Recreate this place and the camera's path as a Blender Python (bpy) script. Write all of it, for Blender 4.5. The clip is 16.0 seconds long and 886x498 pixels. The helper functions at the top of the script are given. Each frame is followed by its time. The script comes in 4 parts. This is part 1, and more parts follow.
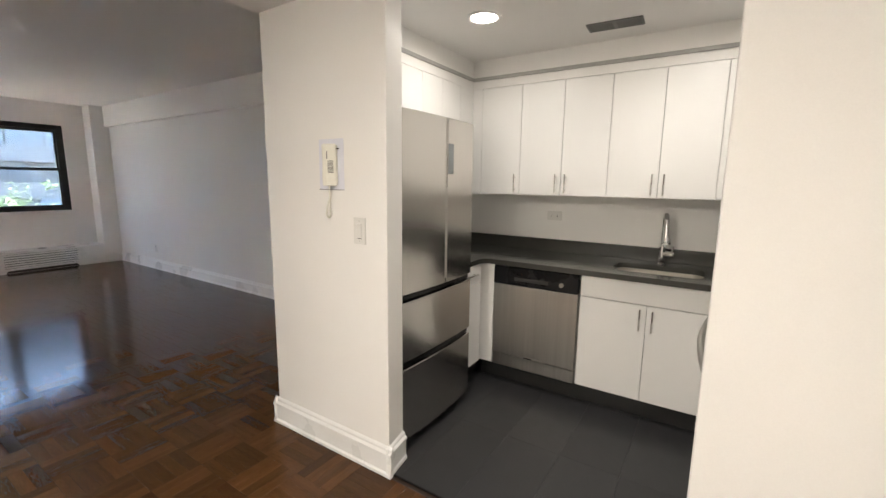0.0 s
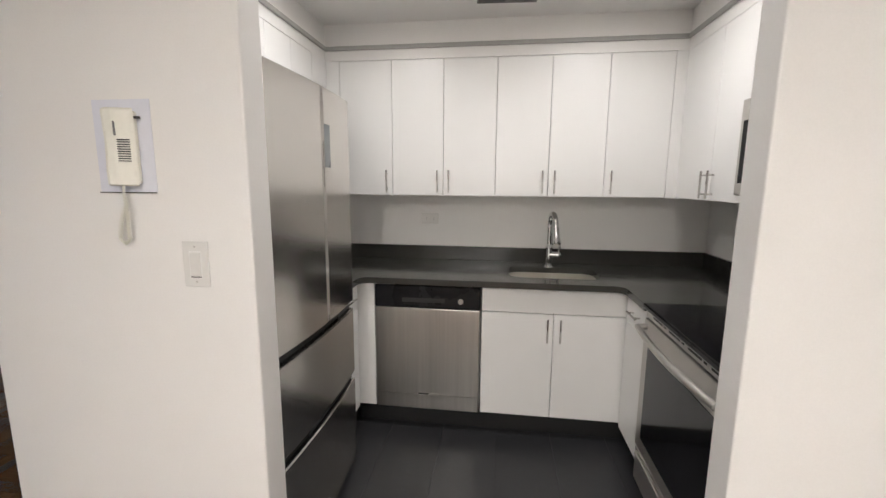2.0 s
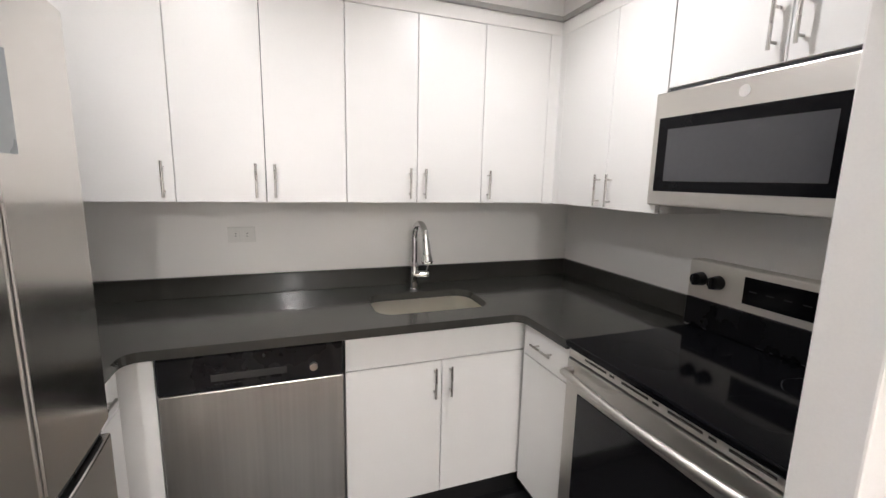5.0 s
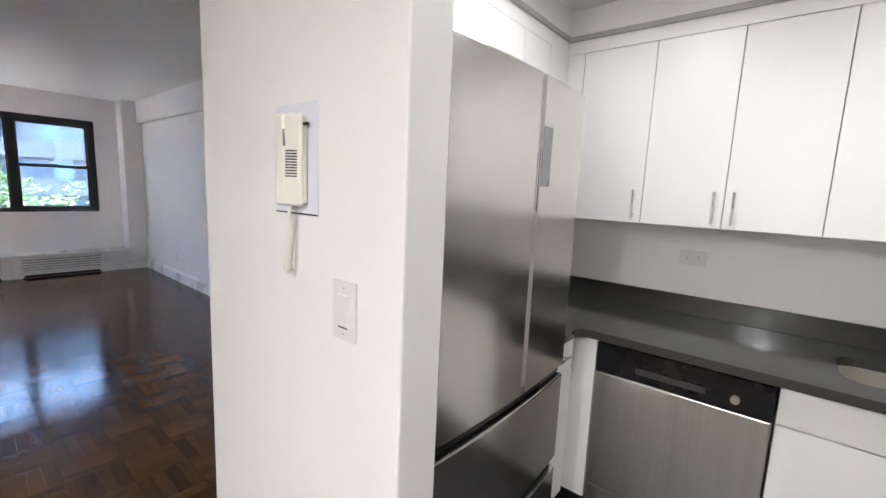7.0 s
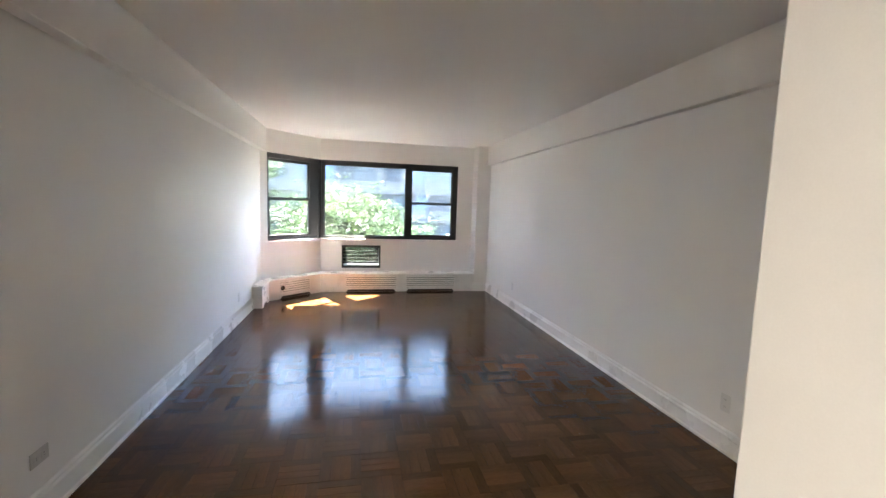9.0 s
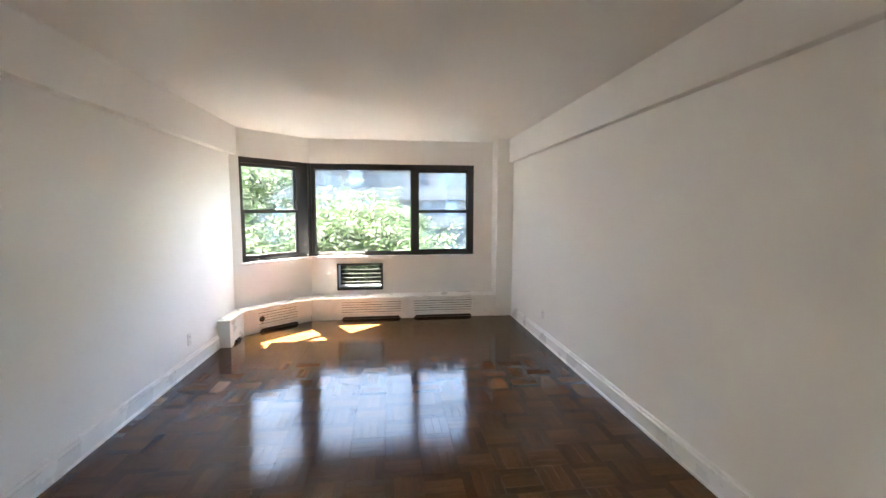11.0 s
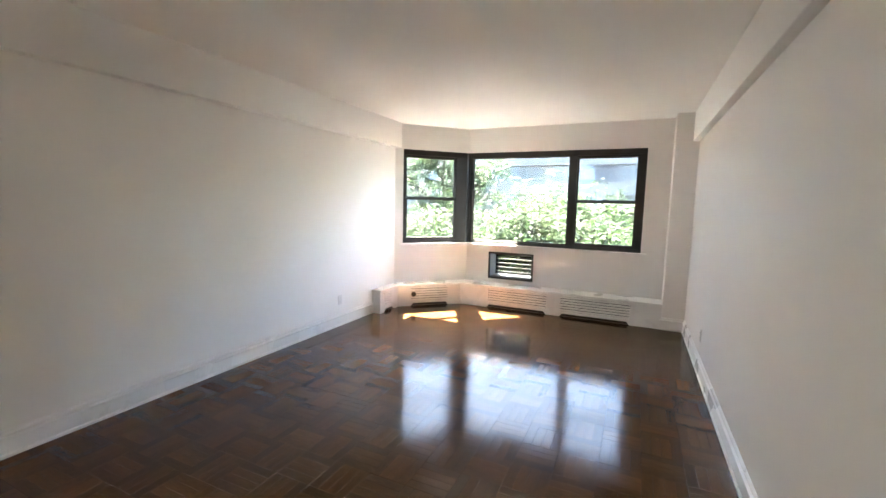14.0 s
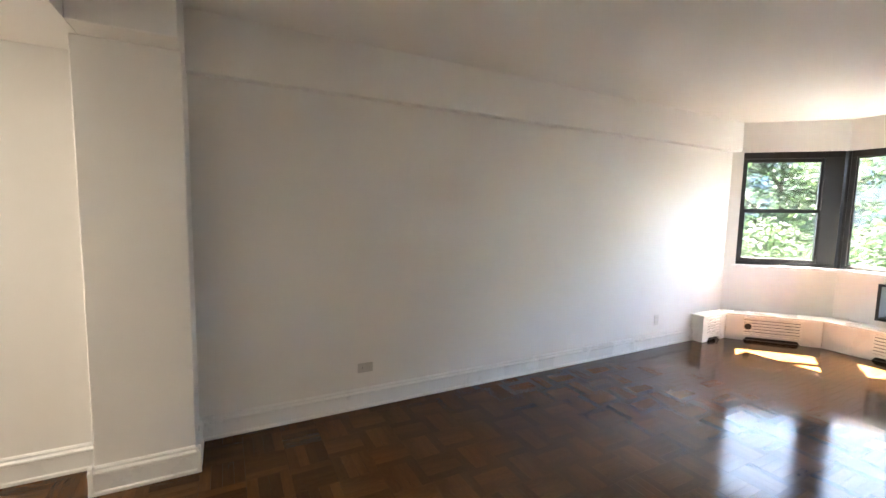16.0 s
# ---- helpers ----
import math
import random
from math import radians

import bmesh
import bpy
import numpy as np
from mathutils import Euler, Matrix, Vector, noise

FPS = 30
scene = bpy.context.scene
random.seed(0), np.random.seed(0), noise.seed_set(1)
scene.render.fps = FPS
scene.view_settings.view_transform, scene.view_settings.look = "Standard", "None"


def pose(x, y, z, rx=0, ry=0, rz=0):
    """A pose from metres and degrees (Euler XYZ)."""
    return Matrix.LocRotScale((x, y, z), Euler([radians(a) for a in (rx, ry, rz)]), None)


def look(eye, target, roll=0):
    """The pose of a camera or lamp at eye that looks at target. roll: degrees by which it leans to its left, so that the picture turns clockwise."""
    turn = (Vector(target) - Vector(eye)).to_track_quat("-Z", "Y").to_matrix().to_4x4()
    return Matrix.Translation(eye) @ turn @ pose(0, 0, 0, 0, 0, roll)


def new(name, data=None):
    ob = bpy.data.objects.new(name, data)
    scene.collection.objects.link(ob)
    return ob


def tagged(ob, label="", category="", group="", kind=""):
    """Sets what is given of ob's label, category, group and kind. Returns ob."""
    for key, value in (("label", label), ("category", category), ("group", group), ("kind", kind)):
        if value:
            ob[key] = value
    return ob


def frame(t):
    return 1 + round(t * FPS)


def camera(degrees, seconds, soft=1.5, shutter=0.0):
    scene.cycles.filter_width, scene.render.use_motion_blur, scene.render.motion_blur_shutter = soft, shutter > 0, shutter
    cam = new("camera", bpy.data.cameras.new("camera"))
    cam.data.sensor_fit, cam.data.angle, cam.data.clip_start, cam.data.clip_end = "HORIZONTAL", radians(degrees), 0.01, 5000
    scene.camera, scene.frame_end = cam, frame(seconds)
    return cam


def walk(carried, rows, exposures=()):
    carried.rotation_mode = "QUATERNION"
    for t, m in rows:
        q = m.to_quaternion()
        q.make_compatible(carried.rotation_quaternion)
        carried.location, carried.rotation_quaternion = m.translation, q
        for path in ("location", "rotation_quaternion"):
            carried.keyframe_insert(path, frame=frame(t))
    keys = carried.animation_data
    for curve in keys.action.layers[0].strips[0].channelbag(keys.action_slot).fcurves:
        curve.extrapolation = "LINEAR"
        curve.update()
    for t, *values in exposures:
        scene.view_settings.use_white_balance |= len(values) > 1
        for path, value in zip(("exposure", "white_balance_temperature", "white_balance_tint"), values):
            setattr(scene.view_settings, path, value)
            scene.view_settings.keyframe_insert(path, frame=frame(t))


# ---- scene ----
cam = camera(93.3, 16.0)
PATH = [
    (0, (0.675, -2.659, 1.443), (-0.398, -1.001, 1.126), 0.7),
    (0.5, (0.637, -2.661, 1.448), (-0.145, -0.844, 1.137), 0.4),
    (1, (0.521, -2.647, 1.443), (-0.123, -0.781, 1.129), 0.4),
    (1.5, (0.320, -2.424, 1.425), (-0.207, -0.519, 1.126), 0.3),
    (2, (0.086, -2.237, 1.430), (-0.177, -0.279, 1.119), 0.4),
    (2.5, (-0.140, -2.050, 1.439), (-0.043, -0.077, 1.121), 0.7),
    (3, (-0.214, -1.807, 1.446), (0.277, 0.107, 1.119), 1.0),
    (3.2, (-0.228, -1.745, 1.452), (0.415, 0.125, 1.130), 1.2),
    (3.5, (-0.244, -1.662, 1.461), (0.586, 0.157, 1.142), 1.4),
    (3.8, (-0.252, -1.599, 1.468), (0.692, 0.194, 1.148), 1.4),
    (4.1, (-0.250, -1.554, 1.473), (0.733, 0.236, 1.148), 1.3),
    (4.4, (-0.236, -1.526, 1.473), (0.716, 0.279, 1.143), 1.2),
    (4.7, (-0.210, -1.512, 1.471), (0.643, 0.323, 1.137), 1.2),
    (5, (-0.169, -1.512, 1.463), (0.518, 0.363, 1.129), 1.3),
    (5.3, (-0.113, -1.523, 1.450), (0.343, 0.400, 1.121), 1.6),
    (5.5, (-0.069, -1.533, 1.439), (0.211, 0.422, 1.116), 1.9),
    (6, (-0.013, -1.646, 1.423), (-0.253, 0.315, 1.110), 2.2),
    (6.5, (0.019, -1.721, 1.447), (-0.785, 0.087, 1.155), 2.2),
    (7, (-0.036, -1.745, 1.465), (-1.298, -0.218, 1.187), 2.5),
    (7.5, (-0.105, -1.827, 1.477), (-1.716, -0.671, 1.228), 2.6),
    (8, (-0.249, -1.920, 1.471), (-2.058, -1.098, 1.245), 2.2),
    (8.5, (-0.478, -2.003, 1.488), (-2.382, -1.430, 1.281), 1.9),
    (9, (-0.768, -1.966, 1.529), (-2.716, -1.561, 1.327), 1.9),
    (9.2, (-0.867, -1.912, 1.533), (-2.825, -1.552, 1.339), 1.3),
    (9.6, (-1.089, -1.809, 1.547), (-3.061, -1.519, 1.363), 0.4),
    (10, (-1.346, -1.711, 1.568), (-3.324, -1.455, 1.384), 0.0),
    (10.4, (-1.618, -1.606, 1.586), (-3.596, -1.362, 1.398), -0.1),
    (10.8, (-1.885, -1.486, 1.592), (-3.862, -1.240, 1.404), 0.0),
    (11.3, (-2.184, -1.300, 1.567), (-4.160, -1.049, 1.391), 0.1),
    (11.5, (-2.291, -1.215, 1.548), (-4.268, -0.964, 1.381), 0.1),
    (12, (-2.430, -0.912, 1.527), (-4.418, -0.780, 1.362), 0.2),
    (12.5, (-2.474, -0.616, 1.525), (-4.466, -0.652, 1.343), 0.4),
    (13, (-2.366, -0.443, 1.521), (-4.339, -0.702, 1.326), 1.0),
    (13.5, (-2.331, -0.280, 1.518), (-4.248, -0.811, 1.310), 1.2),
    (14, (-2.334, -0.211, 1.501), (-4.139, -1.043, 1.284), 1.3),
    (14.5, (-2.255, -0.284, 1.543), (-3.873, -1.436, 1.311), 1.1),
    (15, (-2.171, -0.331, 1.544), (-3.539, -1.771, 1.311), 1.1),
    (15.5, (-2.089, -0.397, 1.537), (-3.212, -2.037, 1.318), 1.1),
    (16, (-2.023, -0.426, 1.505), (-2.948, -2.190, 1.319), 1.1),
]
walk(cam, [(t, look(eye, target, roll)) for t, eye, target, roll in PATH],
     [(0.0, 5.8, 6350, 10), (1.5, 5.65, 6050, 11), (3.0, 5.75, 5850, 13), (6.0, 6.05, 5850, 13), (7.0, 6.0, 5650, 11), (8.0, 6.0, 5950, 9), (9.0, 6.2, 6450, 9), (12.5, 6.2, 6950, 8), (14.5, 6.42, 6900, 8), (16.0, 6.5, 6900, 9)])

# ---- sky, sun and lamps ----
SUN_UP, SUN_WAY = 56.0, Vector((0.88, 0.474, 0))   # height in degrees; the way its light travels over the floor
world = bpy.data.worlds.new("sky")
scene.world = world
world.use_nodes = True
sky = world.node_tree.nodes.new("ShaderNodeTexSky")
sky.sky_type, sky.sun_disc = "NISHITA", False
sky.sun_elevation, sky.sun_rotation = radians(SUN_UP), math.atan2(-SUN_WAY.x, -SUN_WAY.y)
world.node_tree.links.new(sky.outputs["Color"], world.node_tree.nodes["Background"].inputs["Color"])
world.node_tree.nodes["Background"].inputs["Strength"].default_value = 0.15
sun = new("sun", bpy.data.lights.new("sun", "SUN"))
sun.data.energy, sun.data.angle, sun.data.color = 5.0, radians(0.5), (1.0, 0.94, 0.85)
sun.matrix_basis = look((0, 0, 30), Vector((0, 0, 30)) + SUN_WAY.normalized() * math.cos(radians(SUN_UP)) + Vector((0, 0, -math.sin(radians(SUN_UP)))))


DOWNLIGHTS = [(-0.497, -0.46, 2.345), (0.575, -0.36, 2.345)]
for x, y, z in DOWNLIGHTS:
    lamp = new("downlight_bulb", bpy.data.lights.new("downlight_bulb", "AREA"))
    lamp.data.shape, lamp.data.size = "DISK", 0.07
    lamp.data.energy, lamp.data.color = 0.09, (1.0, 0.94, 0.86)
    lamp.data.spread = radians(165)
    lamp.matrix_basis = look((x, y, z - 0.012), (x, y, 0))
HALL_LIGHTS = [(-0.18, -3.88, 2.30, 1.15), (0.10, -2.75, 2.30, 0.19)]     # place and power
for x, y, z, power in HALL_LIGHTS:
    lamp = new("hall_bulb", bpy.data.lights.new("hall_bulb", "AREA"))
    lamp.data.shape, lamp.data.size = "DISK", 0.14
    lamp.data.energy, lamp.data.color = power, (1.0, 0.92, 0.80)
    lamp.matrix_basis = look((x, y, z - 0.012), (x, y, 0))


# ---- small tools ----
COLL = scene.collection


def mk(name, bm, mat, parent=None, m=None, smooth=False, label="", sharp=35):
    """One mesh object out of a bmesh, under a parent if there is one."""
    bmesh.ops.recalc_face_normals(bm, faces=bm.faces)
    me = bpy.data.meshes.new(name)
    bm.to_mesh(me)
    bm.free()
    if mat:
        me.materials.append(mat)
    if smooth:
        for p in me.polygons:
            p.use_smooth = True
        try:
            me.set_sharp_from_angle(angle=radians(sharp))
        except AttributeError:
            pass
    ob = new(name, me)
    if m is not None:
        ob.matrix_basis = m
    if parent is not None:
        ob.parent = parent
    if label:
        ob["label"] = label
    return ob


def add_box(bm, x0, x1, y0, y1, z0, z1, bevel=0.0, seg=1):
    r = bmesh.ops.create_cube(bm, size=1.0)
    vs = r["verts"]
    bmesh.ops.scale(bm, vec=(abs(x1 - x0), abs(y1 - y0), abs(z1 - z0)), verts=vs)
    bmesh.ops.translate(bm, vec=((x0 + x1) / 2, (y0 + y1) / 2, (z0 + z1) / 2), verts=vs)
    if bevel > 0:
        es = list({e for v in vs for e in v.link_edges})
        bmesh.ops.bevel(bm, geom=es, offset=bevel, segments=seg, affect="EDGES", profile=0.5)


def box(name, x0, x1, y0, y1, z0, z1, mat, parent=None, bevel=0.0, m=None, seg=1, label=""):
    bm = bmesh.new()
    add_box(bm, x0, x1, y0, y1, z0, z1, bevel, seg)
    return mk(name, bm, mat, parent, m, label=label)


def boxes(name, dims, mat, parent=None, bevel=0.0, m=None, label=""):
    bm = bmesh.new()
    for d in dims:
        add_box(bm, *d, bevel)
    return mk(name, bm, mat, parent, m, label=label)


def prism(name, pts, z0, z1, mat, parent=None, bevel=0.0, m=None, label=""):
    """A plan outline pulled up from z0 to z1."""
    bm = bmesh.new()
    a = [bm.verts.new((x, y, z0)) for x, y in pts]
    b = [bm.verts.new((x, y, z1)) for x, y in pts]
    n = len(pts)
    bm.faces.new(a)
    bm.faces.new(b)
    for i in range(n):
        bm.faces.new((a[i], a[(i + 1) % n], b[(i + 1) % n], b[i]))
    if bevel:
        bmesh.ops.bevel(bm, geom=list(bm.edges), offset=bevel, segments=2, affect="EDGES", profile=0.5)
    return mk(name, bm, mat, parent, m, label=label)


def add_cyl(bm, p, q, r, seg=16, r2=None):
    p, q = Vector(p), Vector(q)
    d = q - p
    res = bmesh.ops.create_cone(bm, cap_ends=True, segments=seg, radius1=r, radius2=r if r2 is None else r2, depth=d.length)
    rot = d.to_track_quat("Z", "Y").to_matrix().to_4x4()
    bmesh.ops.transform(bm, matrix=Matrix.Translation((p + q) / 2) @ rot, verts=res["verts"])


def cyl(name, p, q, r, mat, parent=None, seg=20, r2=None, m=None, label=""):
    bm = bmesh.new()
    add_cyl(bm, p, q, r, seg, r2)
    return mk(name, bm, mat, parent, m, smooth=True, label=label)


def tube(name, pts, r, mat, parent=None, seg=10, m=None, label="", radii=None):
    """A round tube along points."""
    bm = bmesh.new()
    pts = [Vector(p) for p in pts]
    rings = []
    up = Vector((0.123, 0.456, 0.88)).normalized()
    for i, p in enumerate(pts):
        t = (pts[min(i + 1, len(pts) - 1)] - pts[max(i - 1, 0)]).normalized()
        a = t.cross(up).normalized()
        b = t.cross(a).normalized()
        rr = radii[i] if radii else r
        rings.append([bm.verts.new(p + rr * (math.cos(k * math.tau / seg) * a + math.sin(k * math.tau / seg) * b)) for k in range(seg)])
    for r0, r1 in zip(rings, rings[1:]):
        for k in range(seg):
            bm.faces.new((r0[k], r0[(k + 1) % seg], r1[(k + 1) % seg], r1[k]))
    bm.faces.new(rings[0])
    bm.faces.new(rings[-1])
    return mk(name, bm, mat, parent, m, smooth=True, label=label)


def empty(name, label, category, group="", kind="", m=None):
    ob = new(name)
    ob.empty_display_size = 0.1
    if m is not None:
        ob.matrix_basis = m
    return tagged(ob, label, category, group, kind)


def setting(ob, label, category):
    return tagged(ob, label, category, "", "structure")

# ---- materials ----
def material(name, base, rough=0.5, metal=0.0, var=0.06, scale=3.0, fine=60.0, bump=0.0, stretch=(1, 1, 1), rough_var=0.08,
             coat=0.0, per_object=0.0, per_island=0.0, spec=0.5):
    """Base colour with stains at two scales, uneven gloss and fine relief."""
    mt = bpy.data.materials.new(name)
    mt.use_nodes = True
    nt = mt.node_tree
    nd, ln = nt.nodes, nt.links
    bsdf = nd["Principled BSDF"]
    bsdf.inputs["Metallic"].default_value = metal
    bsdf.inputs["Coat Weight"].default_value = coat
    bsdf.inputs["Coat Roughness"].default_value = 0.12
    bsdf.inputs["Specular IOR Level"].default_value = spec
    tc = nd.new("ShaderNodeTexCoord")
    mp = nd.new("ShaderNodeMapping")
    mp.inputs["Scale"].default_value = stretch
    ln.new(tc.outputs["Object"], mp.inputs["Vector"])
    n1 = nd.new("ShaderNodeTexNoise")
    n1.inputs["Scale"].default_value, n1.inputs["Detail"].default_value = scale, 4
    n2 = nd.new("ShaderNodeTexNoise")
    n2.inputs["Scale"].default_value, n2.inputs["Detail"].default_value = fine, 3
    ln.new(mp.outputs["Vector"], n1.inputs["Vector"])
    ln.new(mp.outputs["Vector"], n2.inputs["Vector"])
    add = nd.new("ShaderNodeMath")
    add.operation = "ADD"
    ln.new(n1.outputs["Fac"], add.inputs[0])
    ln.new(n2.outputs["Fac"], add.inputs[1])
    rng = nd.new("ShaderNodeMapRange")
    rng.inputs["From Min"].default_value, rng.inputs["From Max"].default_value = 0.6, 1.4
    rng.inputs["To Min"].default_value, rng.inputs["To Max"].default_value = 1 - var, 1 + var
    ln.new(add.outputs[0], rng.inputs["Value"])
    value = rng.outputs["Result"]
    for amount, kind in ((per_object, "o"), (per_island, "i")):
        if amount:
            src = nd.new("ShaderNodeObjectInfo").outputs["Random"] if kind == "o" else nd.new("ShaderNodeNewGeometry").outputs["Random Per Island"]
            r2 = nd.new("ShaderNodeMapRange")
            r2.inputs["To Min"].default_value, r2.inputs["To Max"].default_value = 1 - amount, 1 + amount
            ln.new(src, r2.inputs["Value"])
            mul = nd.new("ShaderNodeMath")
            mul.operation = "MULTIPLY"
            ln.new(value, mul.inputs[0])
            ln.new(r2.outputs["Result"], mul.inputs[1])
            value = mul.outputs[0]
    hsv = nd.new("ShaderNodeHueSaturation")
    hsv.inputs["Color"].default_value = (*base, 1)
    ln.new(value, hsv.inputs["Value"])
    ln.new(hsv.outputs["Color"], bsdf.inputs["Base Color"])
    rr = nd.new("ShaderNodeMapRange")
    rr.inputs["From Min"].default_value, rr.inputs["From Max"].default_value = 0.3, 0.7
    rr.inputs["To Min"].default_value, rr.inputs["To Max"].default_value = max(0.02, rough - rough_var), min(1, rough + rough_var)
    ln.new(n1.outputs["Fac"], rr.inputs["Value"])
    ln.new(rr.outputs["Result"], bsdf.inputs["Roughness"])
    if bump:
        bp = nd.new("ShaderNodeBump")
        bp.inputs["Strength"].default_value, bp.inputs["Distance"].default_value = bump, 0.002
        ln.new(add.outputs[0], bp.inputs["Height"])
        ln.new(bp.outputs["Normal"], bsdf.inputs["Normal"])
    return mt


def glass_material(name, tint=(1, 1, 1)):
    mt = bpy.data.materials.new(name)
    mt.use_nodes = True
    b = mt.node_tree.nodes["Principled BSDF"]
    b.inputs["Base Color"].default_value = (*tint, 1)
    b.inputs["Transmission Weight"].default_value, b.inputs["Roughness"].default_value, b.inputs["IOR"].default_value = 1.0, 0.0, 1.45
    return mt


def glow_material(name, colour, strength):
    mt = bpy.data.materials.new(name)
    mt.use_nodes = True
    b = mt.node_tree.nodes["Principled BSDF"]
    b.inputs["Emission Color"].default_value = (*colour, 1)
    b.inputs["Emission Strength"].default_value = strength
    return mt


PAINT = material("wall_paint", (0.86, 0.845, 0.82), 0.55, var=0.025, scale=1.3, fine=220, bump=0.12)
CEIL_PAINT = material("ceiling_paint", (0.86, 0.845, 0.82), 0.8, var=0.02, scale=0.9, fine=180, bump=0.1)
TRIM = material("trim_gloss_paint", (0.84, 0.835, 0.82), 0.3, var=0.02, scale=4, fine=90, bump=0.05)
WOOD = material("dark_stained_oak", (0.082, 0.0355, 0.0122), 0.13, var=0.30, scale=3.0, fine=26, bump=0.05, stretch=(1.0, 9.0, 1.0), rough_var=0.05, per_object=0.14, per_island=0.32, spec=0.29)
WOOD_GAP = material("floor_joint_filler", (0.03, 0.016, 0.009), 0.5)
TILE = material("charcoal_floor_tile", (0.024, 0.024, 0.026), 0.42, var=0.18, scale=5, fine=120, bump=0.06, per_object=0.08)
GROUT = material("dark_grout", (0.023, 0.023, 0.025), 0.9)
LACQUER = material("white_cabinet_lacquer", (0.83, 0.82, 0.80), 0.34, var=0.012, scale=2, fine=100, rough_var=0.015)
CARCASE = material("white_cabinet_carcase", (0.74, 0.725, 0.70), 0.45, var=0.02)
KICK = material("black_toe_kick", (0.012, 0.012, 0.012), 0.5)
STONE = material("charcoal_quartz", (0.044, 0.043, 0.038), 0.14, var=0.14, scale=9, fine=420, rough_var=0.04)
STEEL = material("brushed_stainless_steel", (0.62, 0.60, 0.57), 0.21, 1.0, var=0.03, scale=1.2, fine=25, rough_var=0.04)
# upright tone streaks imitate reflections; gloss and relief vary along with them
STREAK_STEEL = material("reflection_streaked_steel", (0.52, 0.50, 0.47), 0.33, 1.0, var=0.12, scale=7, fine=60, stretch=(1, 1, 0.02), bump=0.06, rough_var=0.05)
CHROME = material("polished_chrome", (0.75, 0.75, 0.75), 0.08, 1.0, var=0.02, rough_var=0.02)
NICKEL = material("satin_nickel", (0.55, 0.53, 0.50), 0.3, 1.0, var=0.03)
BLACK = material("black_plastic", (0.007, 0.007, 0.008), 0.28, var=0.1, spec=0.25)
BLACK_GLASS = material("black_ceramic_glass", (0.004, 0.004, 0.005), 0.08, var=0.05, rough_var=0.02, spec=0.12)
OVEN_GLASS = material("smoked_oven_glass", (0.010, 0.010, 0.011), 0.1, var=0.05, rough_var=0.02, spec=0.35)
MW_GLASS = material("grey_microwave_window", (0.055, 0.055, 0.06), 0.16, var=0.05, rough_var=0.03)
GASKET = material("dark_gasket", (0.02, 0.02, 0.02), 0.6)
DISPLAY = material("frosted_display", (0.25, 0.27, 0.275), 0.35, var=0.05)
CREAM = material("cream_handset_plastic", (0.78, 0.765, 0.68), 0.38, var=0.04, scale=12)
WHITE_PLASTIC = material("white_wall_plate_plastic", (0.74, 0.73, 0.70), 0.35, var=0.02)
BARE_WALL = material("bluish_white_patch", (0.76, 0.77, 0.83), 0.6, var=0.03)
SLOT = material("dark_slot", (0.03, 0.028, 0.026), 0.7)
BRONZE = material("black_bronze_window_frame", (0.018, 0.017, 0.017), 0.42, var=0.15, scale=8, fine=150, bump=0.05)
SLEEVE = material("grey_sheet_metal", (0.10, 0.105, 0.115), 0.45, 0.6, var=0.2)
MOULDING = material("grey_painted_moulding", (0.40, 0.39, 0.375), 0.5, var=0.05)
VENT_GREY = material("grey_vent_metal", (0.20, 0.20, 0.195), 0.5, 0.3)
# dark tint stands in for exposure: it dims the view outside
GLASS = glass_material("view_dimming_glass", (0.165, 0.17, 0.175))
SMOKED = glass_material("view_dimming_sheet", (0.10, 0.11, 0.105))
LAMP_GLOW = glow_material("lamp_diffuser", (1.0, 0.9, 0.76), 1.0)
FACADE = material("pale_facade_brick", (0.24, 0.24, 0.245), 0.8, var=0.08, scale=0.4, fine=8)
FACADE_GLASS = material("facade_window_glass", (0.09, 0.12, 0.16), 0.1, var=0.3, scale=0.3, per_object=0.5)
FACADE_PANEL = material("blue_grey_panel", (0.22, 0.30, 0.42), 0.5, var=0.1)
LEAF = material("tree_leaf", (0.10, 0.16, 0.07), 0.5, var=0.25, scale=0.8, fine=6, per_island=0.3)
leaf_nodes = LEAF.node_tree
thin = leaf_nodes.nodes.new("ShaderNodeBsdfTranslucent")
thin.inputs["Color"].default_value = (0.11, 0.18, 0.07, 1)
blend = leaf_nodes.nodes.new("ShaderNodeMixShader")
blend.inputs[0].default_value = 0.45
leaf_nodes.links.new(leaf_nodes.nodes["Principled BSDF"].outputs[0], blend.inputs[1])
leaf_nodes.links.new(thin.outputs[0], blend.inputs[2])
leaf_nodes.links.new(blend.outputs[0], leaf_nodes.nodes["Material Output"].inputs["Surface"])
BARK = material("tree_bark", (0.06, 0.045, 0.035), 0.9, var=0.3, bump=0.4)
GROUND = material("pale_bounce_ground", (0.33, 0.32, 0.29), 0.9, var=0.2, scale=0.2, fine=4)
RING = material("faint_burner_marking", (0.035, 0.035, 0.036), 0.2)
STEEL_SATIN = material("satin_stainless_steel", (0.55, 0.53, 0.50), 0.40, 1.0, var=0.02, scale=1.5, fine=40, stretch=(0.6, 0.6, 40), rough_var=0.03)
SINK_STEEL = material("brushed_sink_steel", (0.70, 0.675, 0.62), 0.32, 1.0, var=0.03, scale=1.2, fine=25, rough_var=0.03)
GUARD_STEEL = material("fine_brushed_steel", (0.72, 0.69, 0.64), 0.55, 1.0, var=0.02, scale=1.5, fine=40, stretch=(0.6, 0.6, 40), rough_var=0.03)
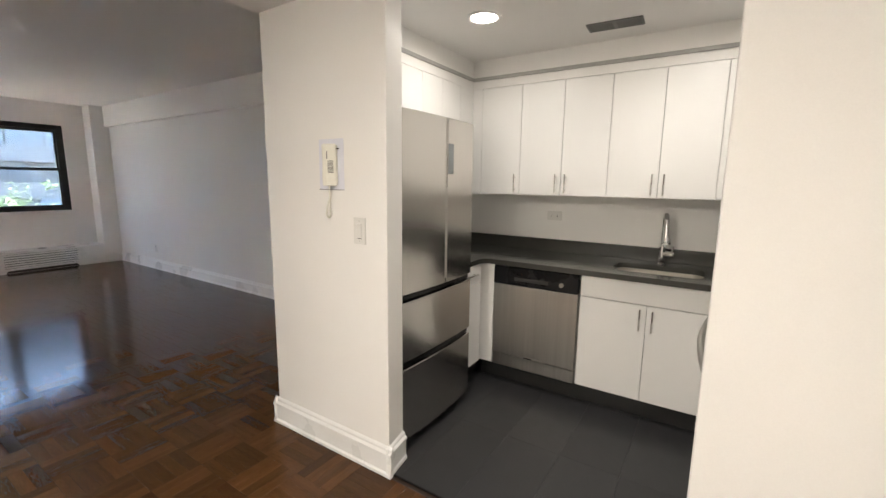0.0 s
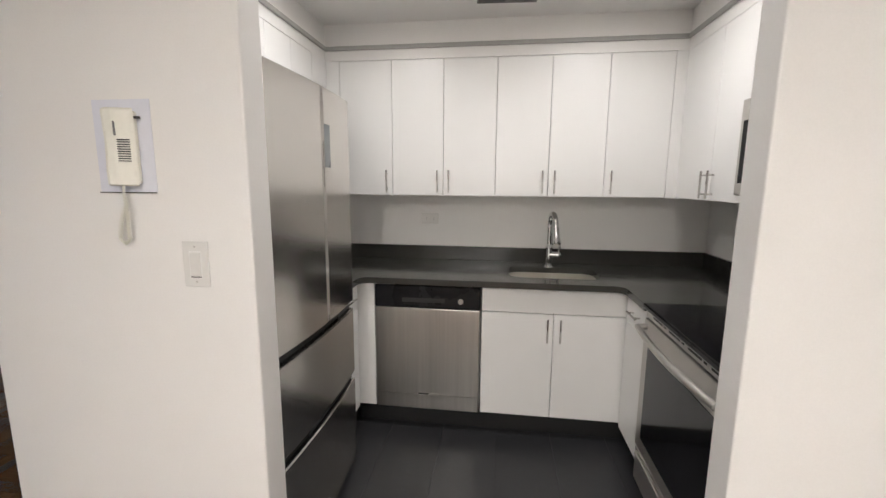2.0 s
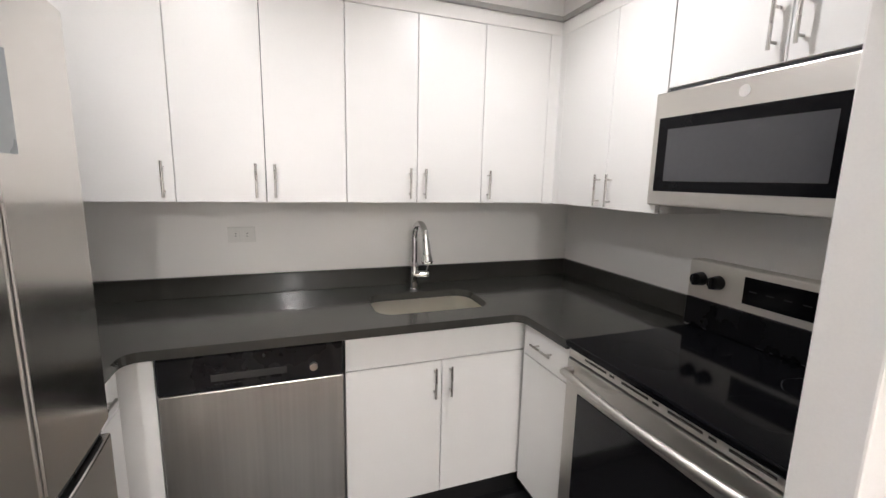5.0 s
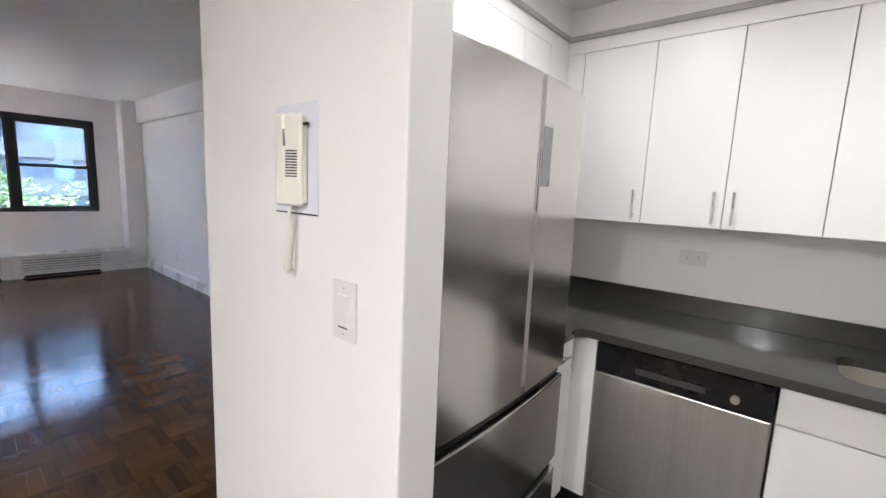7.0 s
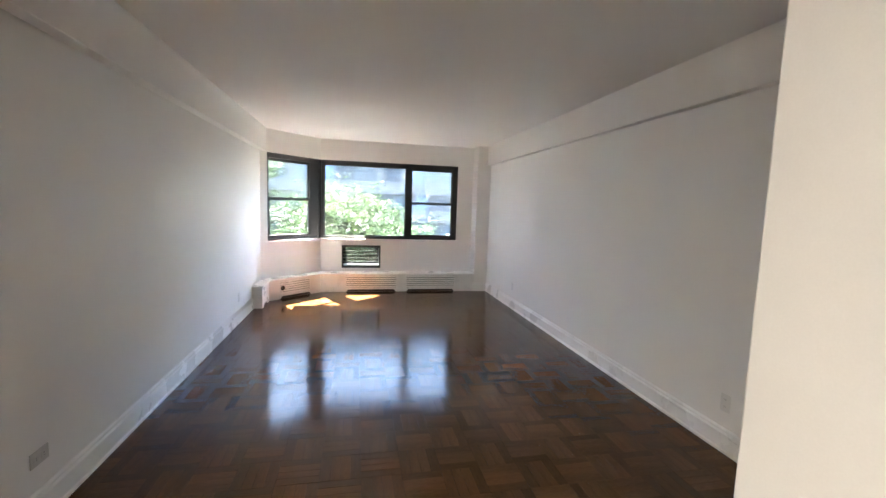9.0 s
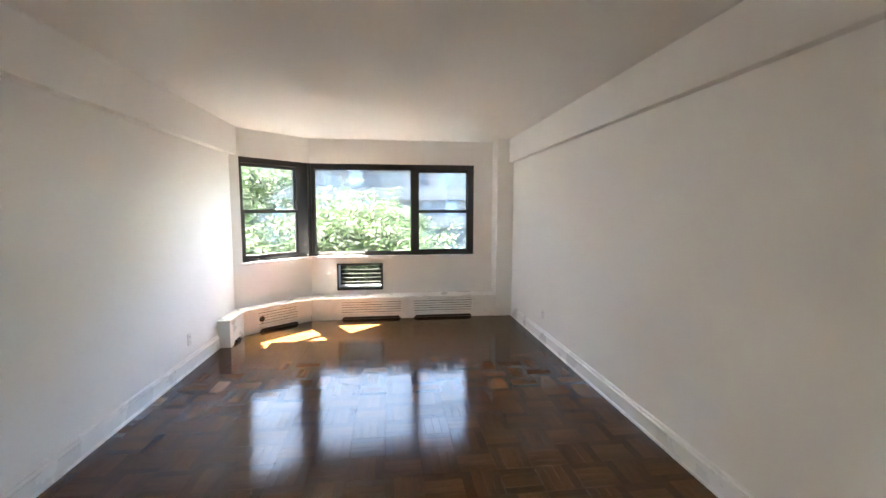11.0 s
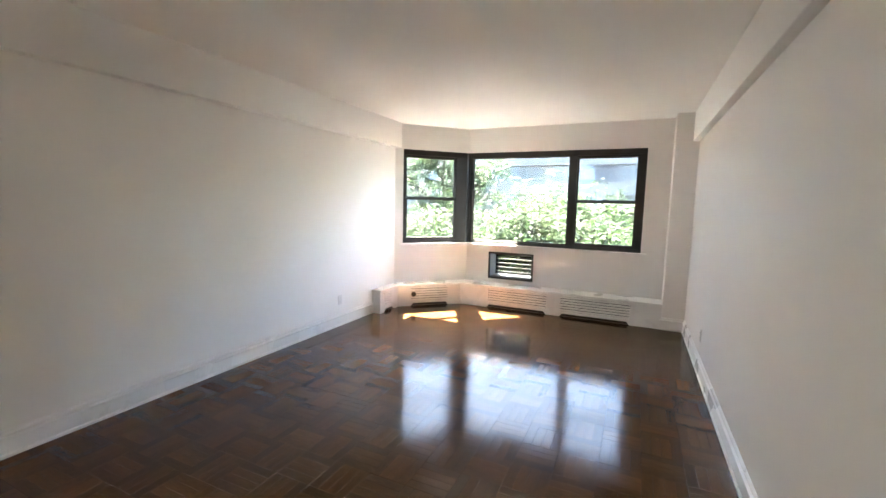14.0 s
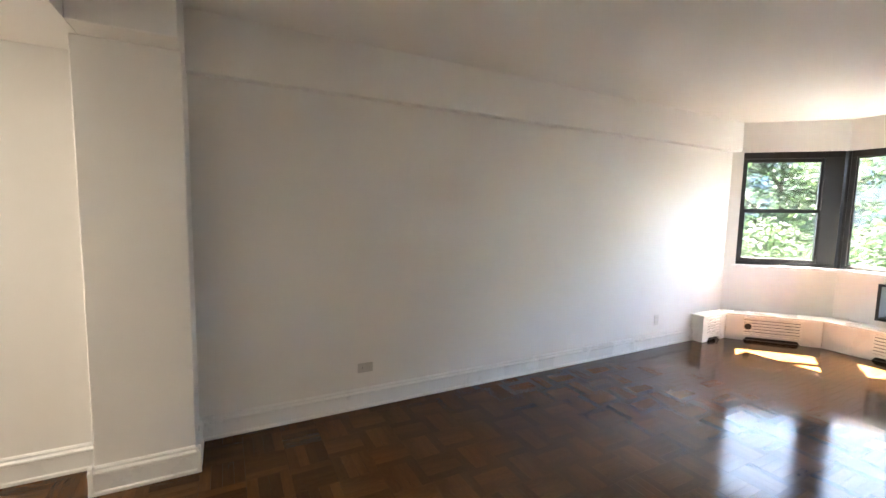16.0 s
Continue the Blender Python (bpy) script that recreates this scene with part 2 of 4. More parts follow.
GREY_PLASTIC = material("greyish_outlet_plastic", (0.56, 0.55, 0.52), 0.4, var=0.05)

# ---- the shell ----
CEIL, KCEIL, HCEIL = 2.62, 2.345, 2.30
WX, NY, SY = -8.38, 0.395, -3.405      # window wall, living room's north and south walls
ANGLED = pose(WX, -2.59, 0, 0, 0, -45)  # bay wall: local x along it, local y into the room
WEST = pose(WX, 0, 0, 0, 0, -90)        # window wall: local x is -y


def walls():
    setting(boxes("wall_north", [(-8.7, -1.29, NY, NY + 0.25, 0, CEIL + 0.1)], PAINT), "smooth white painted long living room wall", "wall")
    setting(boxes("wall_south", [(-7.75, -1.3, SY - 0.2, SY, 0, CEIL + 0.1)], PAINT), "smooth white painted long living room wall", "wall")
    setting(boxes("beam_north", [(-8.088, -1.432, NY - 0.068, NY - 0.001, 2.287, CEIL + 0.02)], PAINT, bevel=0.004), "white plaster ledge along the wall below the ceiling", "beam")
    setting(boxes("beam_south", [(-7.60, -1.85, SY + 0.001, SY + 0.088, 2.275, CEIL + 0.02)], PAINT, bevel=0.004), "white plaster ledge along the wall below the ceiling", "beam")
    setting(boxes("pillar_corner", [(WX - 0.1, -8.09, 0.145, NY - 0.001, 0, CEIL + 0.02)], PAINT, bevel=0.005), "white painted square pillar beside the windows", "pillar")
    z0, z1 = 0.905, 2.27
    setting(boxes("wall_west", [
        (-NY - 0.1, 0.14, -0.22, 0, z0, z1), (-NY - 0.1, 2.75, -0.22, 0, z1, CEIL + 0.1),
        (-NY - 0.1, 1.546, -0.22, 0, 0, z0), (2.217, 2.75, -0.22, 0, 0, z0),
        (1.546, 2.217, -0.22, 0, 0, 0.39), (1.546, 2.217, -0.22, 0, 0.785, z0)], PAINT, m=WEST), "white painted window wall with an air conditioner opening", "wall")
    setting(boxes("wall_bay", [(0, 1.5, -0.22, 0, z1, CEIL + 0.1), (-0.09, 1.5, -0.22, 0, 0, z0), (1.03, 1.5, -0.22, 0, z0, z1)], PAINT, m=ANGLED),
            "white painted angled bay wall below and above its window", "wall")
    # block between kitchen and living room, with the stub at the opening
    setting(prism("wall_partition", [(-1.417, -1.222), (-0.557, -1.222), (-0.585, -1.075), (-1.29, -1.075), (-1.29, NY + 0.1), (-1.417, NY + 0.1)], 0, CEIL + 0.1, PAINT, bevel=0.006),
            "white painted partition with intercom beside the kitchen opening", "wall")
    setting(boxes("wall_kitchen_back", [(-1.5, 1.6, 0.60, 0.8, 0, CEIL)], PAINT), "white painted kitchen wall behind the counter", "wall")
    setting(boxes("wall_kitchen_left", [(-1.44, -1.288, NY + 0.09, 0.61, 0, CEIL)], PAINT), "white painted kitchen side wall", "wall")
    setting(boxes("wall_kitchen_right", [(1.40, 1.6, -1.15, 0.61, 0, CEIL)], PAINT), "white painted kitchen wall behind the range", "wall")
    setting(prism("wall_stub", [(0.689, -1.175), (1.6, -1.175), (1.6, -1.09), (0.722, -1.09), (0.722, -1.072), (0.689, -1.072)], 0, CEIL, PAINT, bevel=0.005), "white painted stub wall beside the kitchen opening", "wall")
    setting(boxes("wall_hall_east", [(1.24, 1.44, -4.85, -1.173, 0, CEIL)], PAINT), "plain white entry hall wall", "wall")
    setting(boxes("wall_hall_south", [(-1.42, -0.85, -4.85, -3.35, 0, CEIL)], PAINT), "plain white entry hall wall", "wall")
    setting(boxes("wall_hall_end", [(-0.852, 1.44, -4.85, -4.65, 0, CEIL)], PAINT), "plain white wall at the far end of the hall", "wall")
    setting(boxes("pillar_hall", [(-1.85, -1.395, SY - 0.05, -3.06, 0, 2.30)], PAINT, bevel=0.005), "white painted square pillar between hall and living room", "pillar")
    setting(boxes("beam_hall", [(-1.85, -1.43, SY - 0.05, -2.87, 2.30, CEIL + 0.02)], PAINT, bevel=0.004), "white boxed beam over the pillar", "beam")
    setting(boxes("ceiling_living", [(-8.7, -1.40, -3.7, 0.6, CEIL, CEIL + 0.2)], CEIL_PAINT), "flat white painted living room ceiling", "ceiling")
    setting(boxes("ceiling_hall", [(-1.43, 1.5, -4.85, -1.155, HCEIL, CEIL + 0.2)], CEIL_PAINT), "lower white painted entry hall ceiling", "ceiling")
    setting(boxes("ceiling_kitchen", [(-1.4, 1.5, -1.153, 0.7, KCEIL, CEIL + 0.2)], CEIL_PAINT), "white painted kitchen ceiling with downlights", "ceiling")


def baseboard_run(name, p, q, inward, label):
    """A stepped baseboard from p to q along a wall; inward is the unit way into the room."""
    p, q, n = Vector((*p, 0)), Vector((*q, 0)), Vector((*inward, 0))
    prof = [(0.0, 0.0), (0.024, 0.0), (0.024, 0.016), (0.017, 0.024), (0.017, 0.107), (0.023, 0.113), (0.023, 0.124), (0.011, 0.133), (0.011, 0.144), (0.005, 0.152), (0.0, 0.155)]
    bm = bmesh.new()
    rings = [[bm.verts.new(c + n * d + Vector((0, 0, h))) for d, h in prof] for c in (p, q)]
    k = len(prof)
    for i in range(k):
        bm.faces.new((rings[0][i], rings[0][(i + 1) % k], rings[1][(i + 1) % k], rings[1][i]))
    bm.faces.new(rings[0])
    bm.faces.new(rings[1])
    return setting(mk(name, bm, TRIM), label, "baseboard")


def baseboards():
    lab = "white glossy stepped wooden baseboard along the wall"
    e = 0.0005
    for i, (p, q, n) in enumerate([
            ((-8.09, NY - e), (-1.432, NY - e), (0, -1)), ((-7.0, SY + e), (-1.85, SY + e), (0, 1)),
            ((-8.09 + e, 0.121), (-8.09 + e, NY), (1, 0)), ((-1.442, -1.2225), (-0.531, -1.2225), (0, -1)),
            ((-1.4175, -1.246), (-1.4175, NY), (-1, 0)), ((-0.5565, -1.246), (-0.5845, -1.076), (0.982, 0.187)),
            ((-1.8505, -3.036), (-1.8505, SY), (-1, 0)), ((-1.874, -3.0595), (-1.37, -3.0595), (0, 1)),
            ((-1.394, -3.036), (-1.394, -3.36), (1, 0)), ((-1.40, -3.3495), (-0.826, -3.3495), (0, 1)), ((-0.8495, -3.326), (-0.8495, -4.65), (1, 0)), ((-0.85, -4.6495), (1.24, -4.6495), (0, 1)),
            ((1.2395, -4.65), (1.2395, -1.175), (-1, 0)), ((0.72, -1.1755), (1.24, -1.1755), (0, -1))]):
        baseboard_run("baseboard_%d" % (i + 1), p, q, n, lab)


walls()
baseboards()


def window(name, m, x0, x1, z0, z1, lights, label):
    """A dark metal window in its opening: outer frame, mullions, sashes and panes. lights: (x0, x1, hung)."""
    win = empty(name, label, "window", kind="structure", m=m)
    fy0, fy1 = -0.115, -0.028
    def fr(nm, a, b, c, d, y0=fy0, y1=fy1, bev=0.004):
        return box(nm, a, b, y0, y1, c, d, BRONZE, win, bev)
    fr("head", x0, x1, z1 - 0.075, z1)
    fr("sill_bar", x0, x1, z0, z0 + 0.045)
    edges = sorted([x0, x1] + [v for l in lights for v in l[:2]])
    for a, b in zip(edges[::2], edges[1::2]):
        if b - a > 0.005:
            fr("jamb" if a == x0 or b == x1 else "mullion", a, b, z0 + 0.045, z1 - 0.075)
    for a, b, hung in lights:
        lo, hi = z0 + 0.045, z1 - 0.075
        if hung:
            mid = (lo + hi) / 2 - 0.005
            for nm, c, d, y in (("upper_sash", mid - 0.02, hi, -0.085), ("lower_sash", lo, mid + 0.022, -0.055)):
                s = 0.022
                sash = boxes(nm, [(a, a + s, y - 0.018, y + 0.018, c, d), (b - s, b, y - 0.018, y + 0.018, c, d),
                                  (a + s, b - s, y - 0.018, y + 0.018, c, c + 0.04 if nm == "lower_sash" else c + 0.04), (a + s, b - s, y - 0.018, y + 0.018, d - 0.04, d)], BRONZE, win)
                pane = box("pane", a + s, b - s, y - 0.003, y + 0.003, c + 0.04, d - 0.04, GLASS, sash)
                # no pane shadow, so sun and sky light come in past the dark tint
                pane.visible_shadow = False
            lock = box("sash_lock", (a + b) / 2 - 0.03, (a + b) / 2 + 0.03, -0.04, -0.02, mid + 0.02, mid + 0.034, BRONZE, win, 0.003)
        else:
            s = 0.015
            bead = boxes("glazing_bead", [(a, a + s, -0.075, -0.045, lo, hi), (b - s, b, -0.075, -0.045, lo, hi), (a + s, b - s, -0.075, -0.045, lo, lo + s), (a + s, b - s, -0.075, -0.045, hi - s, hi)], BRONZE, win)
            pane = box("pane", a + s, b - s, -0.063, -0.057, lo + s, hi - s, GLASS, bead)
            # as in the sashes, the tint darkens the view but not the daylight
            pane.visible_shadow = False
    return win


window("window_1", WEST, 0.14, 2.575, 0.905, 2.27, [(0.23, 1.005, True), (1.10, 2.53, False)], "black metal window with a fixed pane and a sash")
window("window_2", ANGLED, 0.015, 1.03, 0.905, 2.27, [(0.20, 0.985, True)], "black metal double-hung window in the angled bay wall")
# corner post between both windows and the white stool under them
setting(prism("window_corner_post", [(WX - 0.03, -2.578), (WX - 0.02, -2.60), (WX - 0.115, -2.72), (WX - 0.12, -2.578)], 0.905, 2.27, BRONZE), "black metal post joining both windows", "window")
setting(prism("window_sill", [(WX + 0.045, -0.075), (WX + 0.045, -2.572), (-7.63 + 0.032, SY + 0.001 + 0.032), (-7.63, SY + 0.001), (-7.72, SY + 0.001), (WX - 0.03, -2.60), (WX - 0.03, -0.075)],
              0.868, 0.904, TRIM, bevel=0.004), "white painted sill running under both windows", "window sill")

# ---- kitchen ----
def bar_handle(parent, m, length=0.13):
    """A satin bar pull: local z along the bar, local y out of the door."""
    bm = bmesh.new()
    add_cyl(bm, (0, 0.028, -length / 2), (0, 0.028, length / 2), 0.005, 12)
    for s in (-1, 1):
        add_cyl(bm, (0, 0, s * length * 0.34), (0, 0.028, s * length * 0.34), 0.004, 10)
    return mk("handle", bm, NICKEL, parent, m, smooth=True, label="satin nickel bar handle")


# a front's own frame: local x along the front to the viewer's right, local y out towards the viewer
BACK = lambda y: Matrix(((-1, 0, 0, 0), (0, -1, 0, y), (0, 0, 1, 0), (0, 0, 0, 1)))      # faces -y; local x is -x
RIGHT = lambda x: Matrix(((0, -1, 0, x), (1, 0, 0, 0), (0, 0, 1, 0), (0, 0, 0, 1)))      # faces -x; local x is y
LEFT = lambda x: Matrix(((0, 1, 0, x), (-1, 0, 0, 0), (0, 0, 1, 0), (0, 0, 0, 1)))       # faces +x; local x is -y


def door(parent, a, b, z0, z1, handle=None, name="door", flat=False):
    """A slab front between a and b in its cabinet's frame. handle: (local x, height) of the middle of the bar."""
    g = 0.0015
    d = box(name, a + g, b - g, 0, 0.019, z0 + g, z1 - g, LACQUER, parent, 0.0015)
    if handle:
        x, z = handle
        bar_handle(d, pose(x, 0.019, z, 0, 90 if flat else 0, 0))
    return d


def cabinet(name, m, x0, x1, z0, z1, depth, fronts, label, group):
    """A unit with its carcase behind the fronts. fronts: (x0, x1, z0, z1, handle, name, flat)."""
    cab = empty(name, label, "cabinet", group, m=m)
    box("body", x0 + 0.001, x1 - 0.001, -depth, -0.003, z0, z1 if name != "sink_cabinet" else 0.69, CARCASE, cab)
    # dark sheet behind the fronts paints in the shade between the doors
    box("gap_shade_sheet", x0 + 0.004, x1 - 0.004, -0.0028, -0.0008, z0 + 0.004, z1 - 0.004, SLOT, cab)
    for f in fronts:
        door(cab, *f)
    return cab


def upper_run():
    zb, zt, dep = 1.355, 2.14, 0.295
    m = BACK(0.285 + 0.019)
    g = "white wall cabinets"
    lab = "white lacquered slab-door kitchen wall cabinet above the counter"
    h = zb + 0.085
    xs = [-0.885, -0.565, -0.255, 0.055, 0.360, 0.671, 1.006]
    units = [([(0, 1, "r")], 0), ([(1, 2, "r"), (2, 3, "l")], 1), ([(3, 4, "r"), (4, 5, "l")], 2), ([(5, 6, "l")], 3)]
    for doors, _ in units:
        fr = []
        for i, j, side in doors:
            hx = xs[j] - 0.034 if side == "r" else xs[i] + 0.034
            fr.append((-xs[j], -xs[i], zb, zt, (-hx, h)))
        cabinet("wall_cabinet", m, -xs[doors[-1][1]], -xs[doors[0][0]], zb, zt, dep, fr, lab if len(fr) > 1 else "narrow single-door white lacquered kitchen wall cabinet", g)
    # range side: two doors, then the short ones over the microwave
    m = RIGHT(1.065 + 0.019)
    cabinet("wall_cabinet", m, -0.355, 0.243, zb, zt, 0.31, [(-0.087, 0.243, zb, zt, (-0.053, h - 0.009)), (-0.355, -0.087, zb, zt, (-0.121, h - 0.009))], lab, g)
    cabinet("wall_cabinet", m, -1.088, -0.357, 1.785, zt, 0.31, [(-0.723, -0.357, 1.785, zt, (-0.69, 1.885)), (-1.088, -0.723, 1.785, zt, (-0.756, 1.885))],
            "short white lacquered wall cabinet above the microwave", g)
    # above the refrigerator
    m = LEFT(-0.97 - 0.019)
    for a, b in ((-0.094, 0.481 - 0.098), (0.383, 0.969)):
        mid = (a + b) / 2
        cabinet("wall_cabinet", m, a, b, 1.83, zt, 0.295, [(a, mid, 1.83, zt), (mid, b, 1.83, zt)], "short white lacquered wall cabinet above the refrigerator", g)
    setting(boxes("cabinet_filler", [(-0.969, -0.887, 0.287, 0.59, zb, zt), (1.008, 1.083, 0.287, 0.59, zb, zt), (-1.28, -0.97, 0.096, 0.59, 1.83, zt), (1.067, 1.39, 0.245, 0.59, zb, zt)], LACQUER),
            "white filler strips closing the cabinet corners", "trim")
    # closing panel, shadow moulding and soffit above the cabinets
    for d in ((-1.285, 1.395, 0.288, 0.595), (-1.285, -0.972, -1.07, 0.2878), (1.068, 1.395, -1.088, 0.2878)):
        setting(box("soffit", *d, 2.142, KCEIL + 0.01, PAINT), "white painted soffit closing the gap over the wall cabinets", "soffit")
    t = 0.014
    setting(boxes("soffit_moulding", [(-0.972, 1.068, 0.288 - t, 0.2875, 2.198, 2.222), (-0.9715, -0.972 + t, -1.07, 0.288 - t, 2.198, 2.222), (1.068 - t, 1.0675, -1.088, 0.288 - t, 2.198, 2.222)], MOULDING, bevel=0.003),
            "thin grey moulding running round above the wall cabinets", "trim")


def base_run():
    g = "white base cabinets"
    z0, z1 = 0.132, 0.872
    m = BACK(0.019)
    cabinet("sink_cabinet", m, -0.785, -0.003, z0, z1, 0.55, [
        (-0.785, -0.003, 0.735, z1, None, "drawer_front"), (-0.393, -0.003, z0, 0.733, (-0.360, 0.646)), (-0.785, -0.393, z0, 0.733, (-0.428, 0.646))],
        "white lacquered two-door sink base cabinet under the counter", g)
    m = RIGHT(0.775)
    cabinet("base_cabinet", m, -0.337, -0.02, z0, z1, 0.6, [(-0.337, -0.03, 0.735, z1, (-0.185, 0.805), "drawer_front", True), (-0.337, -0.03, z0, 0.733, None)],
            "narrow white base cabinet with drawer beside the range", g)
    m = LEFT(-0.715)
    cabinet("base_cabinet", m, 0.02, 0.345, z0, z1, 0.55, [(0.03, 0.345, 0.735, z1, (0.19, 0.805), "drawer_front", True), (0.03, 0.345, z0, 0.733, None)],
            "narrow white base cabinet with drawer beside the refrigerator", g)
    setting(boxes("base_filler", [(-0.715, -0.606, 0, 0.018, z0, z1), (0.787, 0.83, -0.001, 0.018, z0, z1)], LACQUER), "white filler panels in the base cabinet corners", "trim")
    setting(boxes("toe_kick", [(-0.72, 0.84, 0.06, 0.08, 0.003, z0), (0.84, 0.86, -0.34, 0.06, 0.003, z0), (-0.79, -0.77, -0.345, 0.06, 0.003, z0)], KICK), "black recessed toe kick under the base cabinets", "trim")


def counter():
    """U-shaped slab with rounded inner corners, a cut-out for the sink and upstands."""
    top = empty("countertop", "charcoal grey quartz countertop with upstand and sink cut-out", "countertop")
    fx0, fx1, fy = -0.675, 0.735, -0.035
    r = 0.05
    out = [(-1.288, 0.598), (-1.288, -0.35), (fx0, -0.35)]
    out += [(fx0 + r - r * math.cos(a), fy - r + r * math.sin(a)) for a in [radians(v) for v in range(0, 91, 15)]]
    out += [(fx1 - r + r * math.sin(a), fy - r + r * math.cos(a)) for a in [radians(v) for v in range(0, 91, 15)]]
    out += [(fx1, -0.343), (1.398, -0.343), (1.398, 0.598)]
    sx0, sx1, sy0, sy1, sr = 0.150, 0.662, 0.100, 0.410, 0.075
    hole = []
    for cx, cy, a0 in ((sx1 - sr, sy1 - sr, 0), (sx0 + sr, sy1 - sr, 90), (sx0 + sr, sy0 + sr, 180), (sx1 - sr, sy0 + sr, 270)):
        hole += [(cx + sr * math.cos(radians(a0 + v)), cy + sr * math.sin(radians(a0 + v))) for v in range(0, 91, 15)]
    bm = bmesh.new()
    loops = []
    for pts in (out, hole):
        vs = [bm.verts.new((x, y, 0.91)) for x, y in pts]
        loops.append([bm.edges.new((vs[i], vs[(i + 1) % len(vs)])) for i in range(len(vs))])
    bmesh.ops.triangle_fill(bm, edges=loops[0] + loops[1], use_beauty=True, use_dissolve=False)
    drop = [f for f in bm.faces if all(sx0 - 1e-4 <= v.co.x <= sx1 + 1e-4 and sy0 - 1e-4 <= v.co.y <= sy1 + 1e-4 for v in f.verts)]
    bmesh.ops.delete(bm, geom=drop, context="FACES_ONLY")
    res = bmesh.ops.extrude_face_region(bm, geom=list(bm.faces))
    bmesh.ops.translate(bm, vec=(0, 0, -0.034), verts=[v for v in res["geom"] if isinstance(v, bmesh.types.BMVert)])
    mk("slab", bm, STONE, top)
    boxes("upstand", [(-1.286, 1.396, 0.578, 0.599, 0.9095, 1.004), (1.376, 1.397, -0.343, 0.577, 0.9095, 1.004), (-1.287, -1.268, -0.35, 0.577, 0.9095, 1.004)], STONE, top, 0.002)
    # undermounted bowl
    sink = empty("sink", "small stainless steel undermount sink in the countertop", "sink")
    bm = bmesh.new()
    rings = []
    for z, k in ((0.8745, 1.0), (0.79, 0.985), (0.735, 0.95), (0.72, 0.86)):
        cx, cy = (sx0 + sx1) / 2, (sy0 + sy1) / 2
        rings.append([bm.verts.new((cx + (x - cx) * k * 1.015, cy + (y - cy) * k * 1.015, z)) for x, y in hole])
    n = len(hole)
    for a, b in zip(rings, rings[1:]):
        for i in range(n):
            bm.faces.new((a[i], a[(i + 1) % n], b[(i + 1) % n], b[i]))
    bm.faces.new(rings[-1])
    mk("bowl", bm, SINK_STEEL, sink, smooth=True)
    bm = bmesh.new()
    add_cyl(bm, (0.395, 0.26, 0.7205), (0.395, 0.26, 0.726), 0.042, 24)
    add_cyl(bm, (0.395, 0.26, 0.726), (0.395, 0.26, 0.732), 0.02, 16)
    mk("drain", bm, CHROME, sink, smooth=True)


def faucet():
    f = empty("faucet", "chrome gooseneck pull-down kitchen faucet behind the sink", "faucet", m=pose(0.405, 0.47, 0.9105))
    bm = bmesh.new()
    add_cyl(bm, (0, 0, 0), (0, 0, 0.008), 0.031, 24)
    add_cyl(bm, (0, 0, 0.008), (0, 0, 0.12), 0.0235, 24, 0.0215)
    add_cyl(bm, (0, 0, 0.12), (0, 0, 0.14), 0.0235, 24, 0.017)
    mk("base", bm, CHROME, f, smooth=True)
    arc = [(0, 0, 0.13), (0, 0, 0.20), (0, 0, 0.26)]
    arc += [(0.010 * (1 - math.cos(a)), -0.058 + 0.058 * math.cos(a), 0.272 + 0.066 * math.sin(a)) for a in [radians(v) for v in range(0, 181, 15)]]
    arc += [(0.022, -0.118, 0.25)]
    tube("neck", arc, 0.0155, CHROME, f, 14)
    bm = bmesh.new()
    add_cyl(bm, (0.022, -0.118, 0.262), (0.025, -0.122, 0.20), 0.0185, 20, 0.0225)
    add_cyl(bm, (0.025, -0.122, 0.20), (0.027, -0.125, 0.165), 0.0225, 20, 0.029)
    add_cyl(bm, (0.027, -0.125, 0.165), (0.027, -0.125, 0.155), 0.029, 20, 0.024)
    mk("spray_head", bm, CHROME, f, smooth=True)
    bm = bmesh.new()
    add_cyl(bm, (0.0, -0.004, 0.075), (0.06, -0.012, 0.075), 0.018, 18)
    add_cyl(bm, (0.06, -0.012, 0.075), (0.072, -0.013, 0.075), 0.0195, 18, 0.013)
    add_cyl(bm, (0.055, -0.012, 0.078), (0.064, -0.03, 0.135), 0.0062, 10)
    mk("lever", bm, CHROME, f, smooth=True)


def curved_front(name, y0, y1, z0, z1, x_edge, bulge, mat, parent, centre, half, thick=0.055):
    """A refrigerator front that bows out a little towards the room."""
    bm = bmesh.new()
    n = 12
    front, back = [], []
    for i in range(n + 1):
        y = y0 + (y1 - y0) * i / n
        x = x_edge + bulge * (1 - ((y - centre) / half) ** 2)
        front.append((bm.verts.new((x, y, z0)), bm.verts.new((x, y, z1))))
        back.append((bm.verts.new((x_edge - thick, y, z0)), bm.verts.new((x_edge - thick, y, z1))))
    for i in range(n):
        bm.faces.new((front[i][0], front[i + 1][0], front[i + 1][1], front[i][1]))
        bm.faces.new((back[i + 1][0], back[i][0], back[i][1], back[i + 1][1]))
        bm.faces.new((front[i][1], front[i + 1][1], back[i + 1][1], back[i][1]))
        bm.faces.new((front[i + 1][0], front[i][0], back[i][0], back[i + 1][0]))
    for i in (0, n):
        bm.faces.new((front[i][0], front[i][1], back[i][1], back[i][0]))
    bmesh.ops.recalc_face_normals(bm, faces=bm.faces)
    bmesh.ops.bevel(bm, geom=[e for e in bm.edges if len(e.link_faces) == 2 and e.calc_face_angle() > 0.9], offset=0.005, segments=2, affect="EDGES", profile=0.5)
    return mk(name, bm, mat, parent, smooth=True, sharp=12)


